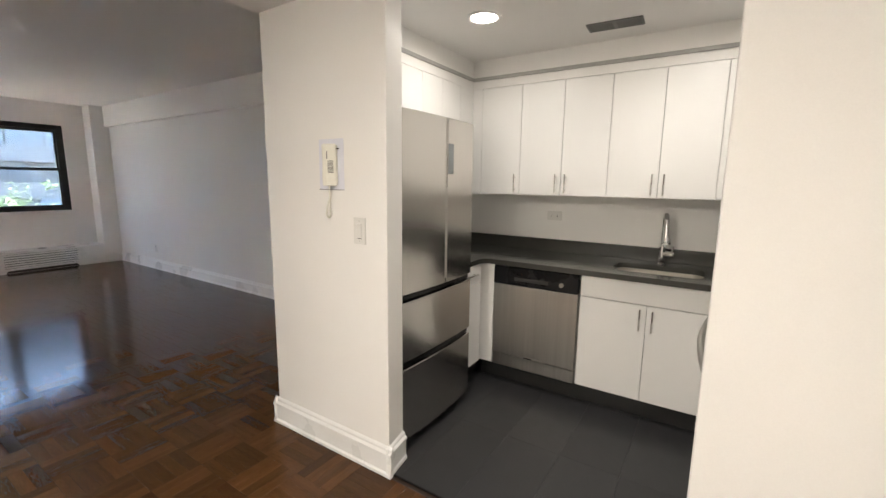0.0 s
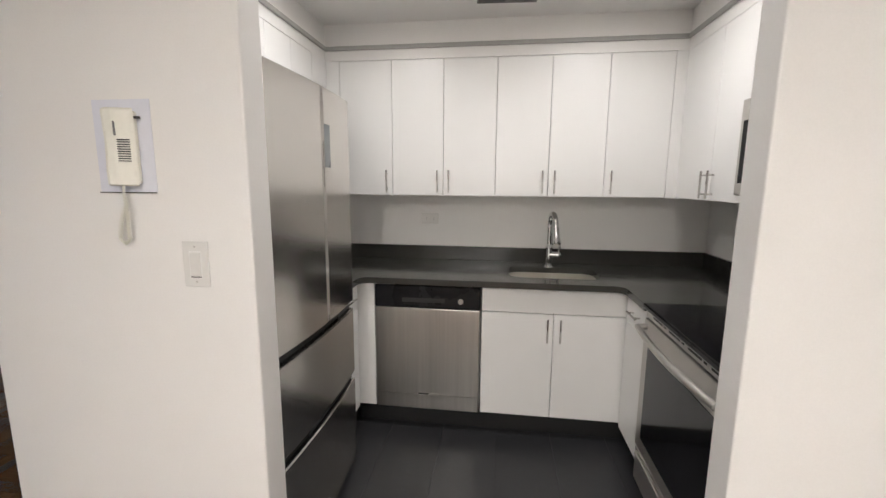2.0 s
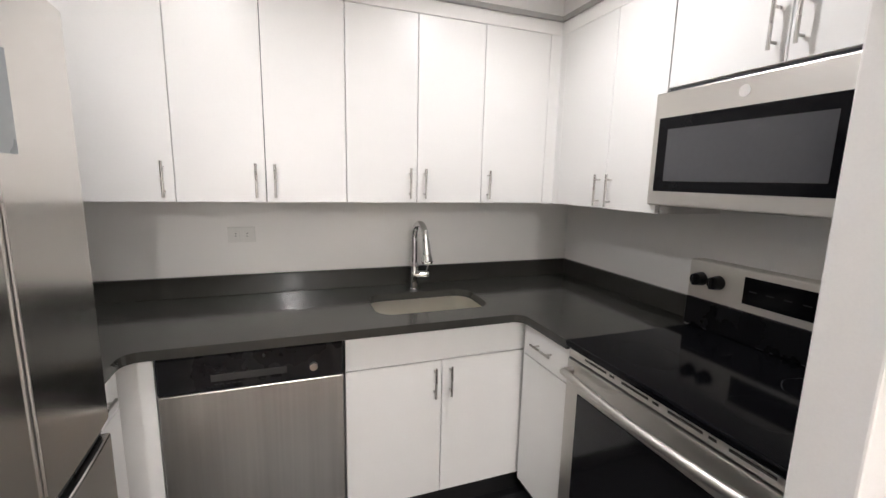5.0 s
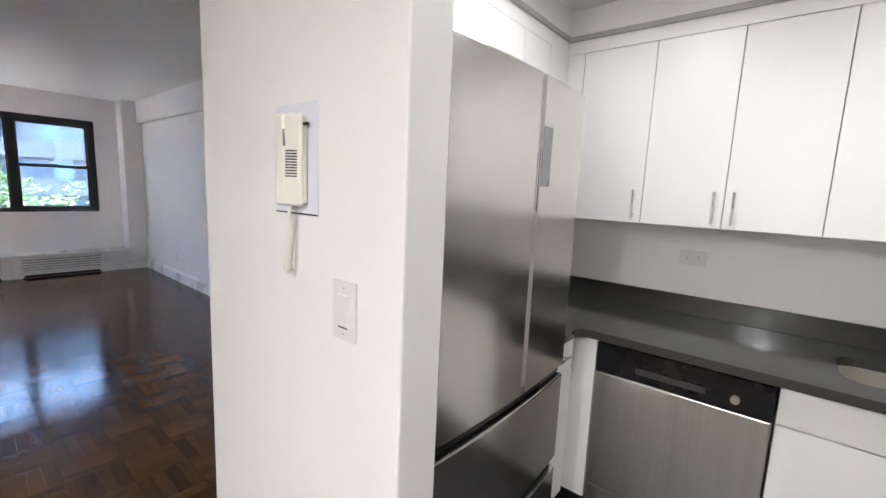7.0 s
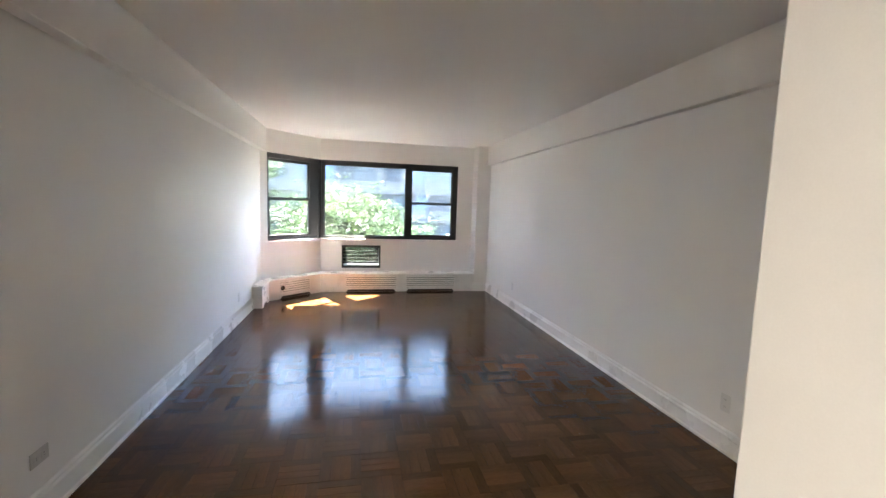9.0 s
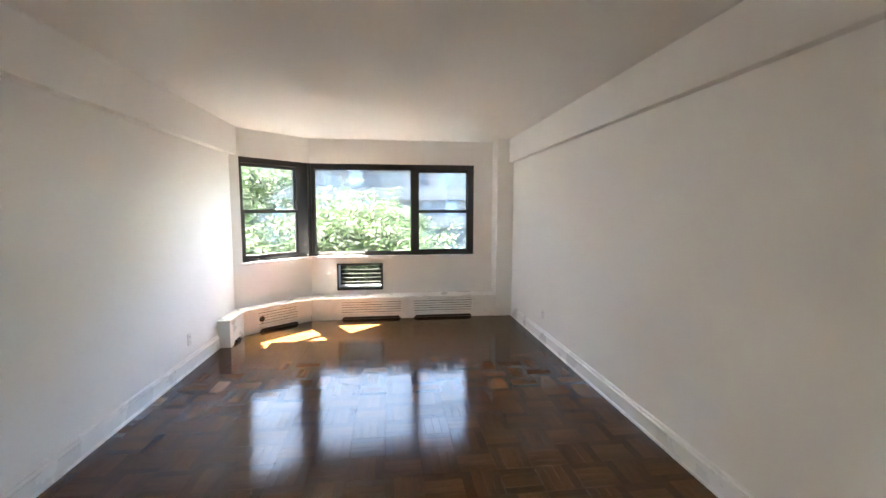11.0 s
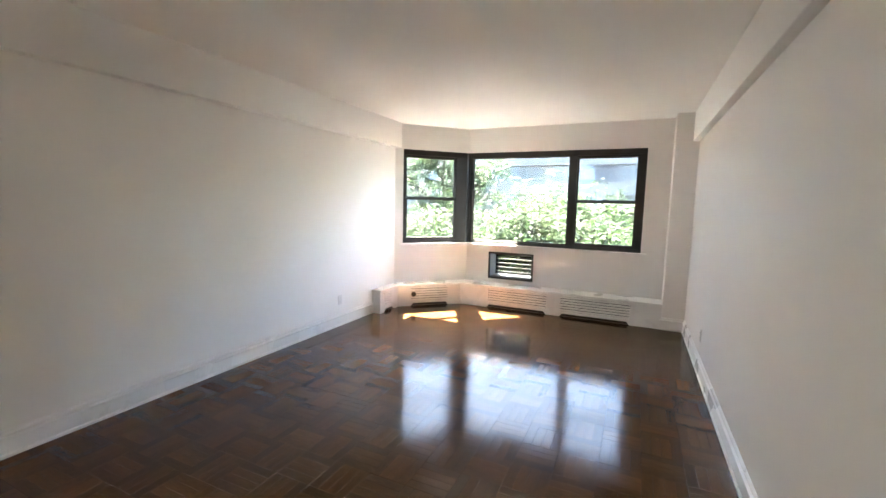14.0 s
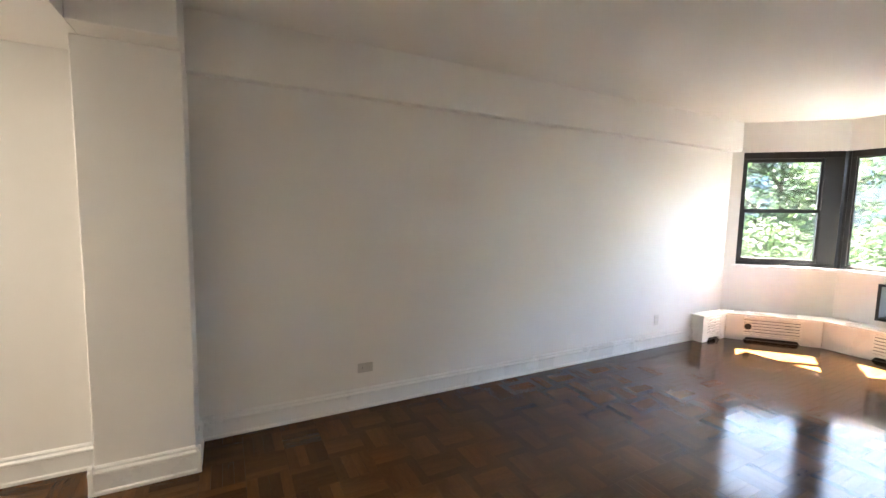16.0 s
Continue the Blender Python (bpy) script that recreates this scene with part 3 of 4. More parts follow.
def refrigerator():
    f = empty("refrigerator", "stainless steel French-door refrigerator with two bottom freezer drawers", "refrigerator")
    y0, y1, ym = -1.058, -0.353, -0.672
    c, h = (y0 + y1) / 2, (y1 - y0) / 2
    box("body", -1.275, -0.69, y0 + 0.012, y1 - 0.008, 0.03, 1.765, SLEEVE, f, 0.004)
    box("gap_panel", -0.69, -0.64, y0 + 0.02, y1 - 0.02, 0.06, 1.76, GASKET, f)
    for a, b in ((y0, ym - 0.003), (ym + 0.003, y1)):
        d = curved_front("door", a, b, 0.868, 1.79, -0.604, 0.014, STEEL, f, c, h)
        if b == y1:
            x = -0.604 + 0.014 * (1 - ((-0.628 - c) / h) ** 2)
            box("display", x - 0.006, x + 0.0015, -0.659, -0.605, 1.488, 1.653, DISPLAY, d, label="frosted grey touch display")
        else:
            x = -0.604 + 0.014 * (1 - ((-0.845 - c) / h) ** 2)
            cyl("badge", (x - 0.002, -0.83, 1.365), (x + 0.0015, -0.83, 1.365), 0.006, CHROME, d)
    boxes("door_trim", [(-0.615, -0.588, ym - 0.012, ym - 0.0032, 0.872, 1.786), (-0.615, -0.588, ym + 0.0032, ym + 0.010, 0.872, 1.786)], NICKEL, f, 0.002, label="bright vertical edge trim")
    curved_front("freezer_drawer", y0, y1, 0.508, 0.832, -0.604, 0.014, STEEL, f, c, h)
    curved_front("freezer_drawer", y0, y1, 0.062, 0.470, -0.604, 0.014, STEEL, f, c, h)
    for z in (0.835, 0.473):
        curved_front("grip_recess", y0 + 0.004, y1 - 0.004, z, z + 0.03, -0.620, 0.013, BLACK, f, c, h, 0.03)
    for d_ in [(-0.72, -0.68, y0 + 0.05, y0 + 0.09, 0.004, 0.03), (-0.72, -0.68, y1 - 0.09, y1 - 0.05, 0.004, 0.03), (-1.2, -1.16, y0 + 0.05, y0 + 0.09, 0.004, 0.03), (-1.2, -1.16, y1 - 0.09, y1 - 0.05, 0.004, 0.03)]:
        box("foot", *d_, BLACK, f)


def dishwasher():
    d = empty("dishwasher", "stainless steel dishwasher with black control panel under the counter", "dishwasher")
    box("body", -0.596, -0.004, 0.02, 0.56, 0.13, 0.868, CARCASE, d)
    box("control_panel", -0.597, -0.004, -0.024, 0.019, 0.741, 0.870, BLACK, d, 0.006)
    box("pocket_handle", -0.44, -0.20, -0.0265, -0.0245, 0.775, 0.80, SLOT, d, 0.001)
    for i in range(9):
        box("button", -0.43 + i * 0.018, -0.418 + i * 0.018, -0.0262, -0.0242, 0.763, 0.767, RING, d)
    box("display_window", -0.255, -0.22, -0.0262, -0.0242, 0.765, 0.785, BLACK_GLASS, d)
    cyl("dial", (-0.111, -0.024, 0.790), (-0.111, -0.040, 0.790), 0.014, NICKEL, d, label="round silver dial knob")
    door_ = box("door", -0.596, -0.005, -0.018, 0.019, 0.226, 0.738, STREAK_STEEL, d, 0.004, seg=2)
    box("kick_panel", -0.596, -0.005, -0.010, 0.02, 0.132, 0.221, STREAK_STEEL, d, 0.004)
    box("bottom_grip", -0.35, -0.23, -0.022, -0.016, 0.228, 0.236, NICKEL, door_)
    for d_ in [(-0.59, -0.57, 0.10, 0.13, 0.004, 0.13), (-0.03, -0.01, 0.10, 0.13, 0.004, 0.13)]:
        box("leg", *d_, BLACK, d)


def kitchen_range():
    r = empty("range", "stainless steel electric range with black glass cooktop", "range")
    y0, y1 = -1.086, -0.347
    box("body", 0.765, 1.39, y0, y1, 0.05, 0.895, SLEEVE, r)
    box("cooktop", 0.725, 1.315, y0, y1, 0.893, 0.917, BLACK_GLASS, r, 0.006, seg=2)
    for cx, cy, rad in ((0.90, -0.54, 0.105), (0.90, -0.90, 0.085), (1.16, -0.54, 0.08), (1.16, -0.90, 0.105)):
        bm = bmesh.new()
        inner = [bm.verts.new((cx + (rad - 0.0012) * math.cos(a), cy + (rad - 0.0012) * math.sin(a), 0.9173)) for a in [math.tau * k / 48 for k in range(48)]]
        outer = [bm.verts.new((cx + rad * math.cos(a), cy + rad * math.sin(a), 0.9173)) for a in [math.tau * k / 48 for k in range(48)]]
        for k in range(48):
            bm.faces.new((inner[k], inner[(k + 1) % 48], outer[(k + 1) % 48], outer[k]))
        mk("burner_ring", bm, RING, r)
    # back guard leaning a little back
    bg = box("backguard", 1.318, 1.392, y0, y1 + 0.03, 0.9, 1.175, GUARD_STEEL, r, 0.006, seg=2)
    box("lower_panel", 1.300, 1.3175, y0 + 0.002, y1 + 0.02, 0.918, 1.03, BLACK, r, 0.004)
    box("display", 1.3145, 1.3178, -0.815, -0.535, 1.055, 1.15, BLACK_GLASS, bg)
    for i in range(4):
        box("display_mark", 1.3138, 1.3146, -0.58 - i * 0.055, -0.555 - i * 0.055, 1.10, 1.105, RING, bg)
    for y in (-0.37, -0.44, -0.91, -0.98):
        k = cyl("knob", (1.318, y, 1.105), (1.285, y, 1.105), 0.027, BLACK, r, 24, 0.023)
        box("grip", 1.272, 1.286, y - 0.006, y + 0.006, 1.083, 1.127, BLACK, k, 0.003)
    # front
    trim = box("front_trim", 0.742, 0.766, y0 + 0.004, y1 - 0.002, 0.855, 0.892, STEEL_SATIN, r, 0.003)
    for i in range(4):
        for s, e in ((0.0, 0.10), (0.115, 0.135)):
            a = y1 - 0.09 - i * 0.165 - s
            box("vent_slot", 0.7405, 0.743, a - (e - s), a, 0.872, 0.879, SLOT, trim)
    od = box("oven_door", 0.738, 0.766, y0 + 0.004, y1 - 0.002, 0.245, 0.850, STEEL_SATIN, r, 0.005, seg=2)
    box("oven_window", 0.7345, 0.7385, y0 + 0.075, y1 - 0.07, 0.31, 0.745, OVEN_GLASS, od, 0.002, label="black oven door glass")
    hp = [(0.738, y1 - 0.03, 0.815)]
    for i in range(15):
        s = i / 14
        hp.append((0.70 - 0.022 * math.sin(math.pi * s), y1 - 0.035 + (y0 - y1 + 0.07) * s, 0.815 - 0.0 * s))
    hp.append((0.738, y0 + 0.03, 0.815))
    tube("handle", hp, 0.0135, STEEL_SATIN, od, 14, label="curved steel bar handle")
    dr = box("drawer", 0.742, 0.766, y0 + 0.004, y1 - 0.002, 0.075, 0.235, STEEL_SATIN, r, 0.005, seg=2)
    box("drawer_lip", 0.730, 0.745, y0 + 0.03, y1 - 0.03, 0.205, 0.225, STEEL_SATIN, dr, 0.004)
    for d_ in [(0.80, 0.83, y1 - 0.06, y1 - 0.03, 0.004, 0.05), (0.80, 0.83, y0 + 0.03, y0 + 0.06, 0.004, 0.05), (1.3, 1.33, y1 - 0.06, y1 - 0.03, 0.004, 0.05), (1.3, 1.33, y0 + 0.03, y0 + 0.06, 0.004, 0.05)]:
        box("leg", *d_, BLACK, r)


def microwave():
    m = empty("microwave", "stainless steel over-the-range microwave with dark window", "microwave")
    y0, y1, z0, z1 = -1.086, -0.31, 1.388, 1.772
    y1c = -0.358
    box("body", 1.075, 1.395, y0, y1c, z0 + 0.012, 1.783, SLEEVE, m, 0.002)
    d = box("door", 1.052, 1.0745, y0, y1c + 0.035, z0, z1, STEEL_SATIN, m, 0.006, seg=2)
    box("bezel", 1.0498, 1.0525, -0.985, y1c + 0.01, z0 + 0.05, z1 - 0.085, BLACK_GLASS, d, 0.001)
    box("window", 1.0488, 1.05, -0.87, y1c - 0.03, z0 + 0.085, z1 - 0.125, MW_GLASS, d, label="grey see-through microwave window")
    cyl("badge", (1.0525, -0.635, z1 - 0.043), (1.0495, -0.635, z1 - 0.043), 0.017, CHROME, d, 24)
    tube("handle", [(1.05, -0.93, z0 + 0.06), (1.02, -0.93, z0 + 0.075), (1.012, -0.93, (z0 + z1) / 2), (1.02, -0.93, z1 - 0.10), (1.05, -0.93, z1 - 0.085)], 0.011, STEEL, d, 12)
    box("vent_grille", 1.08, 1.36, y0 + 0.03, y1c - 0.12, z0 + 0.002, z0 + 0.011, BLACK, m)


def kitchen_fixtures():
    for x, y, z in DOWNLIGHTS + [h[:3] for h in HALL_LIGHTS]:
        d = empty("downlight", "round recessed ceiling downlight, switched on", "ceiling light", "ceiling downlights", m=pose(x, y, z))
        bm = bmesh.new()
        n = 40
        prof = [(0.095, -0.001), (0.095, -0.006), (0.078, -0.010), (0.072, -0.006), (0.072, -0.001)]
        rings = [[bm.verts.new((r * math.cos(math.tau * k / n), r * math.sin(math.tau * k / n), h)) for k in range(n)] for r, h in prof]
        for a, b in zip(rings, rings[1:]):
            for k in range(n):
                bm.faces.new((a[k], a[(k + 1) % n], b[(k + 1) % n], b[k]))
        mk("trim_ring", bm, TRIM, d, smooth=True)
        bm = bmesh.new()
        bmesh.ops.create_circle(bm, cap_ends=True, segments=40, radius=0.0715)
        bmesh.ops.translate(bm, vec=(0, 0, -0.004), verts=bm.verts)
        mk("diffuser", bm, LAMP_GLOW, d, label="glowing warm white diffuser")
    v = empty("ceiling_vent", "grey metal louvred exhaust vent in the kitchen ceiling", "vent", m=pose(0.096, 0.014, KCEIL, 0, 0, 3))
    boxes("frame", [(-0.15, 0.15, -0.065, -0.055, -0.008, -0.001), (-0.15, 0.15, 0.055, 0.065, -0.008, -0.001), (-0.15, -0.14, -0.055, 0.055, -0.008, -0.001), (0.14, 0.15, -0.055, 0.055, -0.008, -0.001), (-0.008, 0.008, -0.055, 0.055, -0.008, -0.001)], VENT_GREY, v)
    box("backing", -0.14, 0.14, -0.055, 0.055, -0.003, -0.001, SLOT, v)
    for i in range(9):
        y = -0.05 + i * 0.0115
        boxes("slat", [(-0.139, -0.009, y, y + 0.006, -0.007, -0.0035), (0.009, 0.139, y, y + 0.006, -0.007, -0.0035)], VENT_GREY, v)
    o = outlet("white duplex power outlet set sideways in the backsplash", Matrix.Translation((-0.385, 0.5995, 1.19)) @ BACK(0), True)


def outlet(label, m, lying=False, group="power outlets", plastic=WHITE_PLASTIC):
    """A wall plate with two sockets: local x along the wall, local y out of it."""
    o = empty("power_outlet", label, "power outlet", group, m=m)
    w, h = (0.058, 0.036) if lying else (0.036, 0.058)
    box("plate", -w, w, 0, 0.0062, -h, h, plastic, o, 0.002)
    for s in (-1, 1):
        c = (s * 0.024, 0) if lying else (0, s * 0.024)
        sk = box("socket", c[0] - 0.016, c[0] + 0.016, 0.006, 0.0075, c[1] - 0.016, c[1] + 0.016, plastic, o, 0.0005)
        for t in (-1, 1):
            a = (0, t * 0.006) if lying else (t * 0.006, 0)
            q = (0.004, 0.0012) if lying else (0.0012, 0.004)
            box("slot", c[0] + a[0] - q[0], c[0] + a[0] + q[0], 0.0074, 0.0079, c[1] + a[1] - q[1], c[1] + a[1] + q[1], SLOT, sk)
    return o


upper_run()
base_run()
counter()
faucet()
refrigerator()
dishwasher()
kitchen_range()
microwave()
kitchen_fixtures()

# ---- hall ----
FACE = BACK(-1.2221)   # the partition's face: local x is -x


def intercom():
    patch = box("wall_patch", -0.988, -0.819, -1.2238, -1.2222, 1.40, 1.64, BARE_WALL)
    tagged(patch, "bluish-white unpainted rectangle on the wall behind the intercom", "wall patch")
    ic = empty("intercom_handset", "cream plastic intercom handset hanging on the wall", "intercom", m=pose(-0.885, -1.2238, 1.515))
    # local y is towards the wall
    box("cradle", -0.040, 0.029, -0.0165, -0.0005, -0.092, 0.094, CREAM, ic, 0.004)
    bm = bmesh.new()
    # the handset's face is faceted: a raised strip, then a slope that carries the speaker slots
    rows = []
    for z, s in ((-0.098, 0.80), (-0.094, 0.97), (-0.06, 1.0), (-0.02, 0.95), (0.02, 0.92), (0.06, 0.97), (0.092, 1.0), (0.097, 0.93), (0.100, 0.78)):
        sec = ((-0.041, 0.017), (-0.042, 0.032), (-0.037, 0.042), (-0.028, 0.045), (-0.012, 0.040), (-0.006, 0.036), (0.026, 0.0215), (0.0315, 0.0175))
        rows.append([bm.verts.new((x * (0.9 + 0.1 * s), -max(0.017, d * s), z)) for x, d in sec])
    for a, b in zip(rows, rows[1:]):
        for k in range(8):
            bm.faces.new((a[k], a[(k + 1) % 8], b[(k + 1) % 8], b[k]))
    bm.faces.new(rows[0])
    bm.faces.new(rows[-1])
    hs = mk("handset", bm, CREAM, ic)
    slope = math.degrees(math.atan2(0.0145, 0.032))
    for i in range(10):
        z = -0.034 + i * 0.0060
        bm = bmesh.new()
        add_box(bm, -0.015, 0.013, -0.0015, 0.0020, -0.0013, 0.0013)
        bmesh.ops.transform(bm, matrix=pose(0.0085, -0.0285, z, 0, 0, slope), verts=bm.verts)
        mk("speaker_slot", bm, SLOT, hs)
    box("grip_groove", -0.0105, -0.0065, -0.0385, -0.033, 0.030, 0.066, VENT_GREY, hs, 0.001)
    box("hook_button", 0.0295, 0.043, -0.014, -0.007, 0.074, 0.080, SLOT, ic)
    box("lower_ledge", -0.103, 0.066, -0.004, -0.0005, -0.117, -0.1145, SLOT, ic)
    # cord: a plain end, then a coil that hangs in a narrow loop
    tube("cord_end", [(-0.014, -0.020, -0.090), (-0.015, -0.021, -0.115), (-0.018, -0.018, -0.140)], 0.0034, CREAM, ic, 8)
    pts = []
    turns, n = 46, 46 * 8
    for i in range(n + 1):
        s = i / n
        if s < 0.40:
            c = Vector((-0.014 - 0.002 * s, -0.018, -0.128 - 0.106 * (s / 0.40)))
            side = Vector((1, 0, 0))
        elif s < 0.62:
            a = math.pi * (s - 0.40) / 0.22
            c = Vector((-0.028 + 0.014 * math.cos(a), -0.018, -0.234 - 0.016 * math.sin(a)))
            side = Vector((math.cos(a), 0, math.sin(a)))
        else:
            r = (s - 0.62) / 0.38
            c = Vector((-0.042 + 0.022 * r * r, -0.018 + 0.007 * r, -0.234 + 0.088 * r))
            side = Vector((1, 0, -0.4 * r)).normalized()
        a = math.tau * turns * s
        pts.append(c + 0.0042 * (math.cos(a) * side + math.sin(a) * Vector((0, 1, 0))))
    tube("coiled_cord", pts, 0.0014, CREAM, ic, 6, label="cream coiled cord hanging in a loop")


def light_switch():
    s = empty("light_switch", "white rocker light switch on a wall plate", "light switch", m=Matrix.Translation((-0.722, -1.2222, 1.209)) @ BACK(0))
    box("plate", -0.0375, 0.0375, 0, 0.006, -0.063, 0.063, WHITE_PLASTIC, s, 0.0025, seg=2)
    box("surround", -0.0175, 0.0175, 0.006, 0.0072, -0.036, 0.036, TRIM, s)
    rk = box("rocker", -0.0155, 0.0155, 0.005, 0.0098, -0.033, 0.033, WHITE_PLASTIC, s, 0.002)
    box("rocker_gap", -0.0155, 0.0155, 0.0072, 0.0078, -0.0362, -0.0335, SLOT, s)
    for z in (-0.048, 0.048):
        cyl("screw", (0, 0.0055, z), (0, 0.0068, z), 0.003, NICKEL, s, 10)


intercom()
light_switch()

# ---- living room ----
outlet("white wall outlet plate low on the long wall", Matrix.Translation((-2.94, SY + 0.0005, 0.31)) @ pose(0, 0, 0), True, plastic=GREY_PLASTIC)
outlet("white wall outlet plate low near the radiator cover", Matrix.Translation((-6.32, SY + 0.0005, 0.315)) @ pose(0, 0, 0))
outlet("white wall outlet plate low beside the partition", Matrix.Translation((-2.94, NY - 0.0005, 0.32)) @ pose(0, 0, 0, 0, 0, 180))
outlet("white wall outlet plate low near the window pillar", Matrix.Translation((-6.77, NY - 0.0005, 0.34)) @ pose(0, 0, 0, 0, 0, 180))


def cover_section(label, p, q, depth, height, grilles, end=False, knob=None):
    """A sheet-metal radiator cover from p to q (front face, on the floor), its louvres and the gap at its foot. Local x runs from p to q, local y into the room."""
    p, q = Vector((*p, 0)), Vector((*q, 0))
    L = (q - p).length
    ang = math.degrees(math.atan2(q.y - p.y, q.x - p.x))
    c = empty("radiator_cover", label, "radiator cover", "radiator covers", m=pose(p.x, p.y, 0, 0, 0, ang))
    z0, z1, gap = 0.075, height - 0.035, 0.045
    cuts = sorted(grilles)
    dims, x = [], 0.0
    for a, b in cuts:
        dims.append((x, a, -0.015, 0, 0.002, height - 0.022))
        dims.append((a, b, -0.015, 0, gap, z0))
        dims.append((a, b, -0.015, 0, z1, height - 0.022))
        x = b
    dims.append((x, L, -0.015, 0, 0.002, height - 0.022))
    for d in dims:
        box("front_panel", *d, TRIM, c)
    for a, b in cuts:
        n = 6
        step = (z1 - z0) / n
        for i in range(n):
            bm = bmesh.new()
            add_box(bm, a, b, -0.010, 0.0025, z0 + i * step + step * 0.16, z0 + i * step + step * 0.90)
            sl = mk("louvre", bm, TRIM, c)
        boxes("recess", [(a, b, -0.05, -0.045, 0.005, z1)], SLOT, c)
        # angled ends of the foot gap
        bm = bmesh.new()
        for s, e in ((a, a + 0.035), (b, b - 0.035)):
            v = [bm.verts.new(t) for t in ((s, -0.014, gap), (e, -0.014, gap), (s, -0.014, 0.002))]
            w = [bm.verts.new((t.co.x, -0.001, t.co.z)) for t in v]
            bm.faces.new(v)
            bm.faces.new(w)
            for k in range(3):
                bm.faces.new((v[k], v[(k + 1) % 3], w[(k + 1) % 3], w[k]))
        mk("foot", bm, TRIM, c)
    if end:
        box("end_panel", -0.0005, 0.015, -depth, -0.0155, 0.002, height - 0.022, TRIM, c)
    if knob:
        cyl("valve_ring", (knob, -0.02, 0.175), (knob, 0.006, 0.175), 0.043, NICKEL, c, 24, label="round metal valve collar")
        cyl("valve_hole", (knob, -0.02, 0.175), (knob, 0.0085, 0.175), 0.035, SLOT, c, 20)
    return c


H = 0.322
cover_section("white metal radiator cover with louvres below the windows", (-8.08, 0.143), (-8.08, -2.555), 0.29, H, [(0.36, 1.235), (1.42, 2.28)])
cover_section("white metal radiator cover with a valve hole in the bay", (-8.08, -2.558), (-7.445, -3.262), 0.2, H, [(0.19, 0.76)], knob=0.72)
cover_section("short white metal radiator cover end against the wall", (-7.442, -3.265), (-6.985, -3.265), 0.135, H, [(0.10, 0.36)])
box_end = box("cover_end_panel", -6.9999, -6.985, SY + 0.001, -3.2655, 0.002, H - 0.022, TRIM)
tagged(box_end, "white end panel closing the radiator cover", "panel", kind="structure")
lid = prism("radiator_shelf", [(-8.065, 0.143), (WX + 0.002, 0.143), (WX + 0.002, -2.588), (-7.566, SY + 0.002), (-6.975, SY + 0.002), (-6.975, -3.252), (-7.437, -3.250), (-8.065, -2.548)], H - 0.021, H, TRIM, bevel=0.003)
tagged(lid, "white painted metal shelf on the radiator covers", "shelf")


def air_sleeve():
    """The empty air conditioner sleeve through the wall, with its outer grille bars."""
    s = empty("air_conditioner_sleeve", "empty dark metal air conditioner sleeve with outer bars", "air conditioner sleeve", m=WEST)
    x0, x1, z0, z1 = 1.546, 2.217, 0.39, 0.785
    t = 0.012
    boxes("case", [(x0 + 0.001, x0 + t, -0.34, 0.012, z0 + 0.001, z1 - 0.001), (x1 - t, x1 - 0.001, -0.34, 0.012, z0 + 0.001, z1 - 0.001),
                   (x0 + t, x1 - t, -0.34, 0.012, z0 + 0.001, z0 + t), (x0 + t, x1 - t, -0.34, 0.012, z1 - t, z1 - 0.001)], SLEEVE, s)
    f = 0.022
    boxes("front_frame", [(x0 - 0.006, x0 + f, 0.0125, 0.022, z0 - 0.006, z1 + 0.006), (x1 - f, x1 + 0.006, 0.0125, 0.022, z0 - 0.006, z1 + 0.006), (x0 + f, x1 - f, 0.0125, 0.022, z0 - 0.006, z0 + f), (x0 + f, x1 - f, 0.0125, 0.022, z1 - f, z1 + 0.006)], BRONZE, s, 0.002)
    for i in range(5):
        z = z0 + 0.06 + i * 0.066
        box("bar", x0 + t, x1 - t, -0.292, -0.280, z, z + 0.013, BRONZE, s)
    boxes("rear_frame", [(x0 + t, x0 + 0.05, -0.335, -0.31, z0 + t, z1 - t), (x1 - 0.05, x1 - t, -0.335, -0.31, z0 + t, z1 - t), (x0 + 0.05, x1 - 0.05, -0.335, -0.31, z0 + t, z0 + 0.055)], BRONZE, s)
    # added dark sheet that tones down the bright view through the sleeve
    sheet = box("dimming_sheet", x0 + t, x1 - t, -0.300, -0.295, z0 + t, z1 - t, SMOKED, s, label="dark see-through sheet added to dim the view")
    sheet.visible_shadow = False
    box("drip_tray", x0 + 0.02, x1 - 0.02, -0.275, -0.02, z0 + t + 0.001, z0 + t + 0.02, SLEEVE, s, 0.003)


air_sleeve()

# ---- outside ----
GROUND_Z = -9.0
# ground out of view, made pale to reflect daylight up onto the ceilings
gr = bmesh.new()
add_box(gr, -2500, -8.9, -2500, 2500, GROUND_Z - 1, GROUND_Z)
tagged(mk("ground", gr, GROUND), "unseen ground far below the windows, pale to bounce daylight up", "ground", kind="structure")
setting(boxes("outer_wall", [(-8.90, -8.70, 0.5, 9, GROUND_Z, 12), (-8.0, -7.8, -12, -3.75, GROUND_Z, 12), (-8.62, -8.60, -2.6, 9, GROUND_Z, -0.12)], FACADE), "white brick outer wall of the building", "wall")
# unseen slab, added to keep the high sun off most of the glass
setting(prism("sun_block_slab", [(-8.62, 3.0), (-9.62, 3.0), (-9.62, -2.28), (-8.00, -3.90), (-7.8, -3.6), (-8.62, -2.75)], 2.78, 2.95, FACADE), "unseen slab added above the windows to block the sun", "balcony")


